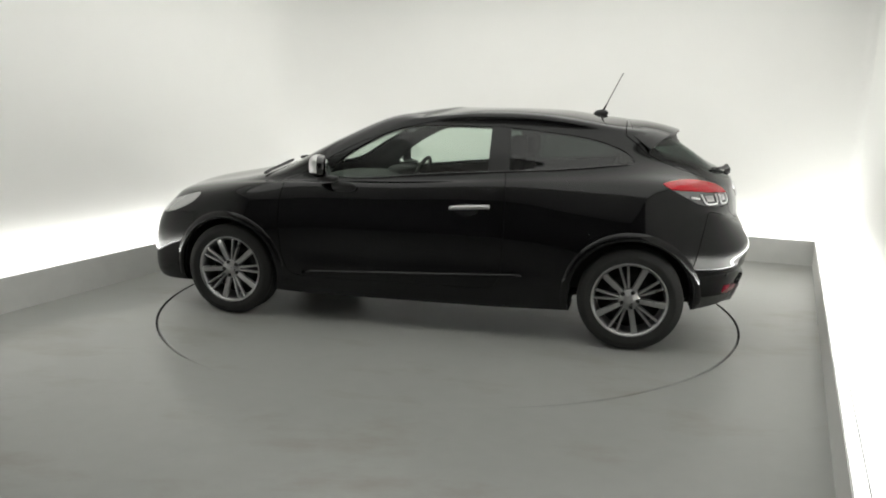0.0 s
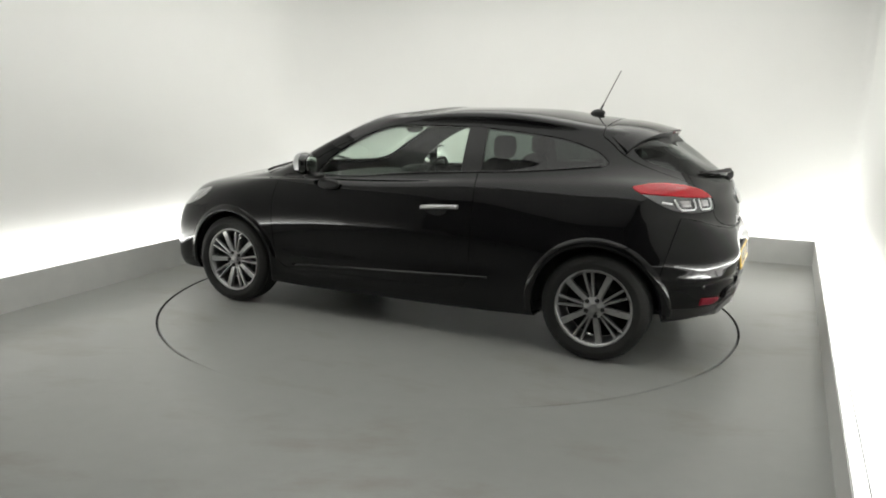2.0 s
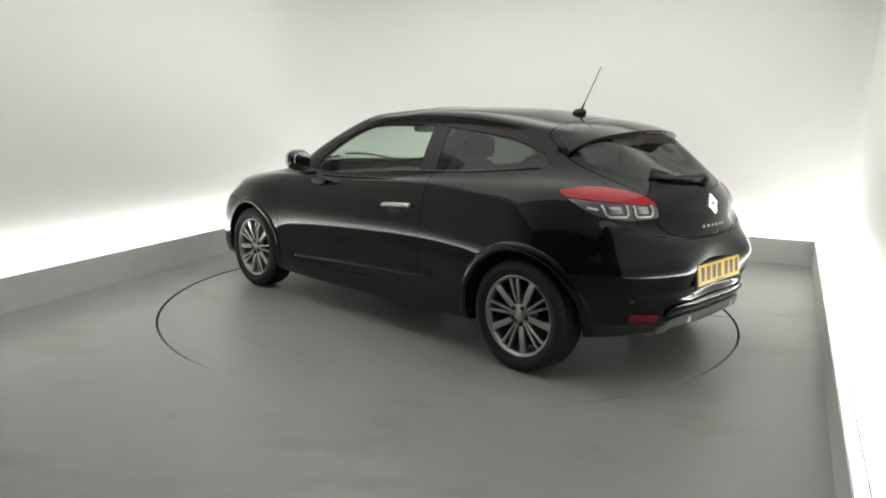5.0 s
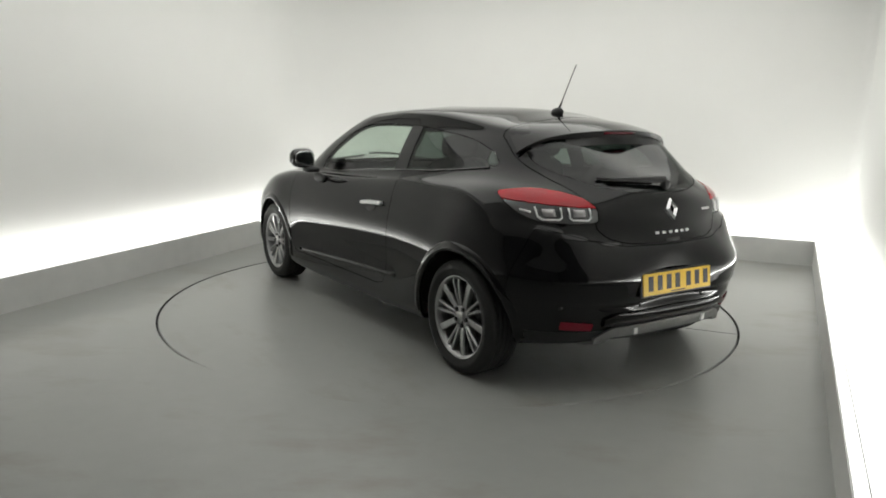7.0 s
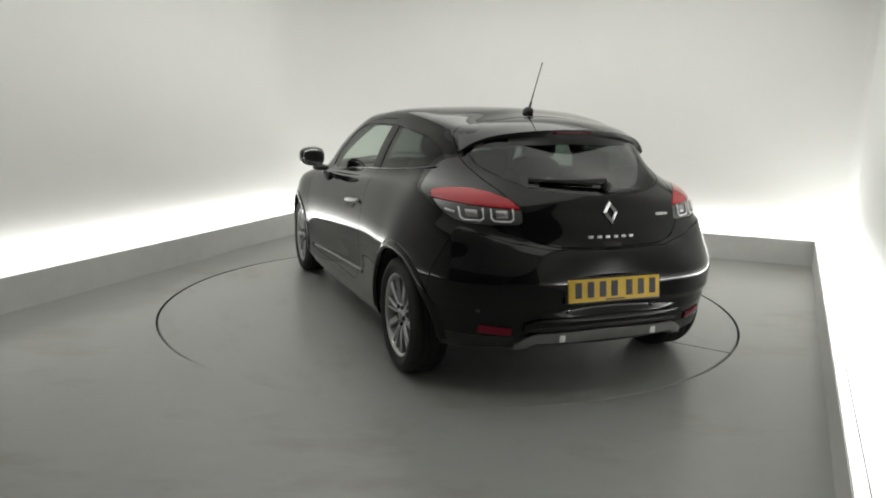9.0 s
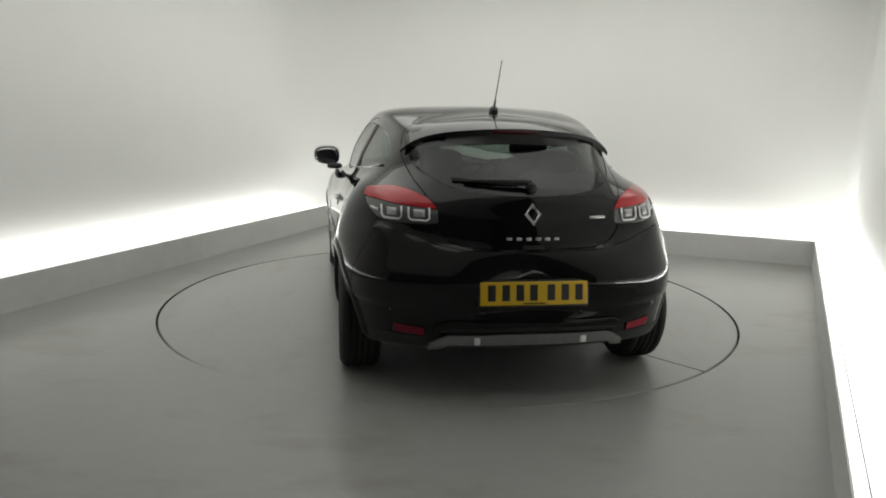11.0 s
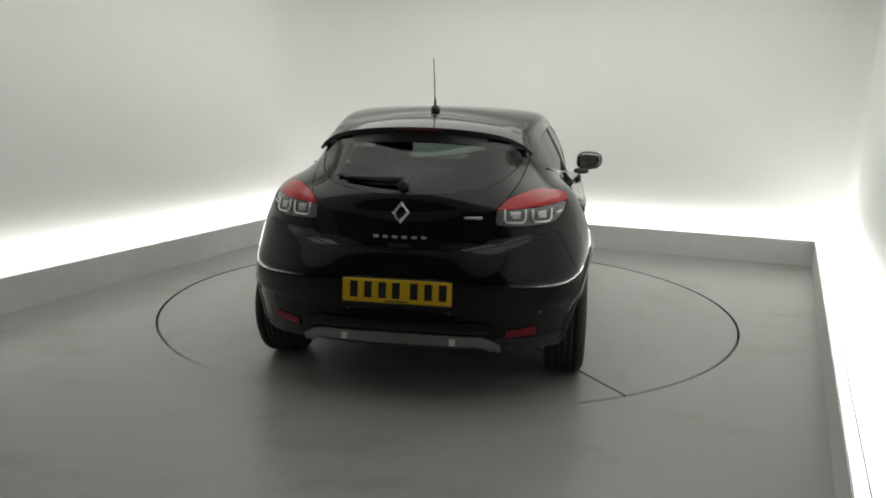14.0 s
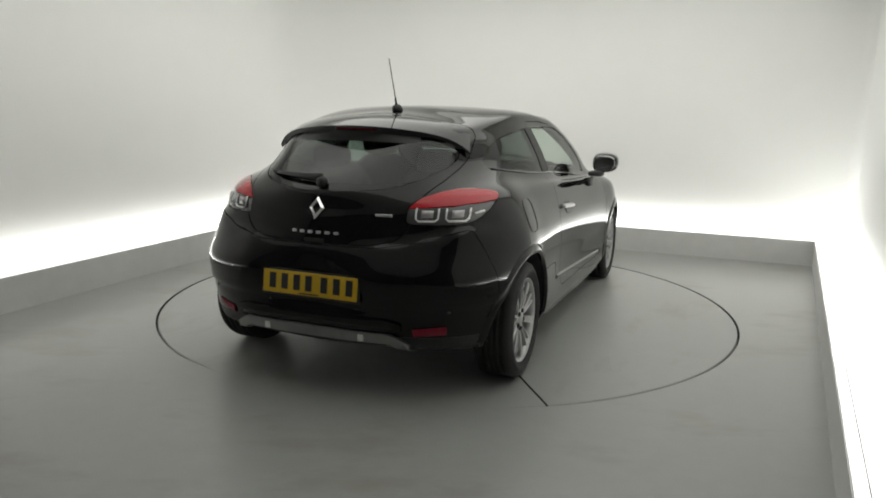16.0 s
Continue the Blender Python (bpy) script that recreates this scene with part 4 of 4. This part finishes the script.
def lean(bm):
    """The mirror narrows and sweeps back towards its outer end."""
    for v in bm.verts:
        k = (v.co.y - .855) / .19
        v.co.x -= .045 * k
        v.co.z = 1.03 + (v.co.z - 1.03) * (1.04 - .14 * k) + .008 * k


def m_house(bm):
    super_ball(bm, (.655, .955, 1.032), (.062, .098, .074), .72, 28)
    for v in bm.verts:
        if v.co.x < .61:
            v.co.x = .61 + (v.co.x - .61) * .25
    lean(bm)


def m_cap(bm):
    super_ball(bm, (.655, .955, 1.032), (.066, .101, .077), .72, 28, lambda c: c.x > .655 and c.z > .985)
    lean(bm)


def m_glass(bm):
    super_ball(bm, (.5975, .955, 1.032), (.004, .080, .058), .7, 28)
    lean(bm)


def m_foot(bm):
    super_ball(bm, (.60, .895, .955), (.065, .06, .022), .7, 20)
    super_ball(bm, (.50, .876, .905), (.085, .018, .034), .8, 20)


mirrors = both(m_house, "door_mirror", M_GLOSS, [car, car], "gloss black door mirror")
both(m_cap, "mirror_cap", M_SILVER, mirrors, "satin silver mirror cap")
both(m_glass, "mirror_glass", M_CHROME, mirrors, "mirror glass")
both(m_foot, "mirror_foot", M_TRIM, mirrors, "black mirror foot")


def flap(bm):
    ring = [flank(-1.22 + .085 * abs(math.cos(a)) ** .6 * math.copysign(1, math.cos(a)), .86 + .085 * abs(math.sin(a)) ** .6 * math.copysign(1, math.sin(a)), .0012) for a in [2 * math.pi * k / 40 for k in range(41)]]
    tube(bm, ring, .0022, 5, False)


def moulding(bm):
    top = []
    for k in range(25):
        x = .78 - 1.45 * k / 24
        zc = .333 + .075 * (k / 24)
        e = math.sin(math.pi * k / 24) ** .5
        top.append([flank(x, zc - .011, .001), flank(x, zc - .004, .001 + .010 * e), flank(x, zc + .004, .001 + .007 * e), flank(x, zc + .013, .001)])
    slab(bm, top, Vector((0, -.01, 0)))


both(moulding, "side_moulding", M_PAINT, doors, "black moulding along the door's foot")


def arch_lip(sx):
    zc, r = (.305, ARCH_R) if sx > 0 else (.310, ARCH_R + .004)

    def build(bm):
        secs = []
        for k in range(41):
            a = radians(-8 + 196 * k / 40)
            ring = []
            for dr, off in ((-.003, -.02), (-.003, .002), (.005, .008), (.020, .008), (.046, .0008), (.048, -.006)):
                q, n = on_hull((sx * WB + (r + dr) * math.cos(a), 3, zc + (r + dr) * math.sin(a)), (0, -1, 0))
                ring.append(bm.verts.new(Vector((sx * WB + (r + dr) * math.cos(a), q.y + off, zc + (r + dr) * math.sin(a)))))
            secs.append(ring)
        for p, q in zip(secs, secs[1:]):
            for j in range(5):
                bm.faces.new((p[j], p[j + 1], q[j + 1], q[j]))
        bmesh.ops.recalc_face_normals(bm, faces=bm.faces)
    return build


for sx in (1, -1):
    both(arch_lip(sx), "arch_lip", M_PAINT, [car, car])
bm = bmesh.new()
flap(bm)
bmesh.ops.scale(bm, vec=(1, -1, 1), verts=bm.verts)
bmesh.ops.reverse_faces(bm, faces=bm.faces)
part("fuel_flap_seam", bm, M_INK, car, "dark seam of the fuel flap")


def window_seal(bm):
    tube(bm, [flank(.62 - 1.88 * k / 34, float(np.interp(.62 - 1.88 * k / 34, [-1.25, -1.06, -.82, -.45, -.15, .09, .27, .47, .64], [1.098, 1.076, 1.052, 1.03, 1.01, .989, .966, .954, .962])), .003) for k in range(35)], .005, 6)


both(window_seal, "window_seal", M_GLOSS, [car, car], "black window seal")

# front wipers and number plate end of the car
for y0 in (.15, -.42):
    bm = bmesh.new()
    p = [on_hull((1.21 - .012 * k, max(abs(y0 + .11 * k), 1e-3), 3), (0, 0, -1))[0] for k in range(6)]
    p = [Vector((v.x, y0 + .11 * k, v.z + .016)) for k, v in enumerate(p)]
    tube(bm, p, .010, 6)
    part("wiper", bm, M_TRIM, car, "black windscreen wiper")


# ---- cabin ----
def seat_shape(bm, x, y):
    w = .25
    super_ball(bm, (x, y, .50), (.27, w, .09), .6, 24)
    b = bmesh.new()
    super_ball(b, (0, 0, .30), (.075, w * .96, .33), .6, 24)
    m = pose(x - .25, y, .50, 0, -17, 0)
    bmesh.ops.transform(b, matrix=m, verts=b.verts)
    me = bpy.data.meshes.new("tmp")
    b.to_mesh(me)
    b.free()
    bm.from_mesh(me)
    bpy.data.meshes.remove(me)


for y in (.36, -.36):
    bm = bmesh.new()
    seat_shape(bm, -.08, y)
    st = part("front_seat", bm, M_FABRIC, car, "dark fabric front seat")
    bm = bmesh.new()
    super_ball(bm, (-.545, y, 1.175), (.05, .125, .075), .6, 24)
    part("headrest", bm, M_FABRIC, st)
    bm = bmesh.new()
    for dy in (-.05, .05):
        tube(bm, [(-.50, y + dy, 1.02), (-.54, y + dy, 1.14)], .006, 8)
    part("headrest_posts", bm, M_CHROME, st)
    bm = bmesh.new()
    seat_shape(bm, -.80, y * .92)
    st = part("rear_seat", bm, M_FABRIC, car, "dark fabric rear seat")
    bm = bmesh.new()
    super_ball(bm, (-1.24, y * .92, 1.12), (.04, .12, .07), .6, 24)
    part("headrest", bm, M_FABRIC, st)
bm = bmesh.new()
super_ball(bm, (.72, 0, .80), (.30, .66, .13), .5, 32)
super_ball(bm, (.50, -.37, .92), (.10, .20, .05), .7, 20)
part("dashboard", bm, M_LINING, car, "dark dashboard")
bm = bmesh.new()
ringp = [Vector((0, .185 * math.cos(2 * math.pi * k / 36), .185 * math.sin(2 * math.pi * k / 36))) for k in range(37)]
tube(bm, [pose(.36, -.37, .86, 0, -22, 0) @ v for v in ringp], .015, 8, False)
super_ball(bm, (.375, -.37, .855), (.03, .07, .055), .7, 16)
for a in (0, math.pi, -math.pi / 2):
    tube(bm, [pose(.36, -.37, .86, 0, -22, 0) @ Vector((0, r * math.cos(a), r * math.sin(a))) for r in (.05, .18)], .012, 8)
part("steering_wheel", bm, M_TRIM, car, "dark steering wheel")
bm = bmesh.new()
super_ball(bm, (.33, 0, 1.27), (.02, .12, .034), .6, 20)
tube(bm, [(.33, 0, 1.29), (.40, 0, 1.335)], .01, 8)
part("interior_mirror", bm, M_TRIM, car, "black interior mirror")
bm = bmesh.new()
super_ball(bm, (-1.48, 0, .96), (.30, .55, .015), .4, 24)
part("parcel_shelf", bm, M_LINING, car, "dark parcel shelf")

# LED strips: an added glowing cover whitens the trough; each kerb-top diffuser is assumed
M_LED = mat("led_strip_glow", (1.0, 0.99, 0.96), 0.4, emit=2.4)
M_PROFILE = mat("grey_strip_profile", (0.6, 0.6, 0.6), 0.4, 0.6)
e0, e1, e2, e3 = ring_points(.006), ring_points(KERB_T - .008), ring_points(KERB_T - .007), ring_points(KERB_T - .001)
t0, t1 = ring_points(KERB_T + .004), ring_points(KERB_T + TROUGH - .004)
for ln in (e0, e1, e2, e3, t0, t1):
    ln[0], ln[3] = ln[0].lerp(ln[1], .08), ln[3].lerp(ln[2], .32)
for k in range(3):
    bm = bmesh.new()
    prism(bm, [t0[k], t0[k + 1], t1[k + 1], t1[k]][::-1], .192, .2)
    bmesh.ops.recalc_face_normals(bm, faces=bm.faces)
    strip = tagged(part("led_strip", bm, M_LED, smooth=False), "glowing white cover added over the LED strip's trough", "light strip", "kerb light strips")
    bm = bmesh.new()
    prism(bm, [e0[k], e0[k + 1], e1[k + 1], e1[k]][::-1], KERB_H + .0005, KERB_H + .006)
    bmesh.ops.recalc_face_normals(bm, faces=bm.faces)
    part("diffuser", bm, M_LED, strip, "assumed glowing white diffuser on the kerb's top", False)
    bm = bmesh.new()
    prism(bm, [e2[k], e2[k + 1], e3[k + 1], e3[k]][::-1], KERB_H + .0005, KERB_H + .008)
    bmesh.ops.recalc_face_normals(bm, faces=bm.faces)
    part("edge_profile", bm, M_PROFILE, strip, "thin grey edge profile", False)


# ---- what turns ----
TURN = [(0.0, 166.02), (1.0, 159.95), (2.0, 153.95), (3.0, 147.98), (4.0, 141.92), (6.5, 126.88), (8.0, 117.82), (9.0, 111.8), (11.5, 96.72), (12.5, 90.58), (14.0, 81.45), (15.0, 75.3), (16.0, 69.05)]


def motions():
    rows_car, rows_disc = [], []
    for t, deg in TURN:
        m = pose(0, 0, 0, 0, 0, deg)
        rows_disc.append((t, m))
        rows_car.append((t, m @ pose(0.0015, -0.0645, 0)))
    walk(turntable, rows_disc)
    walk(car, rows_car)


motions()
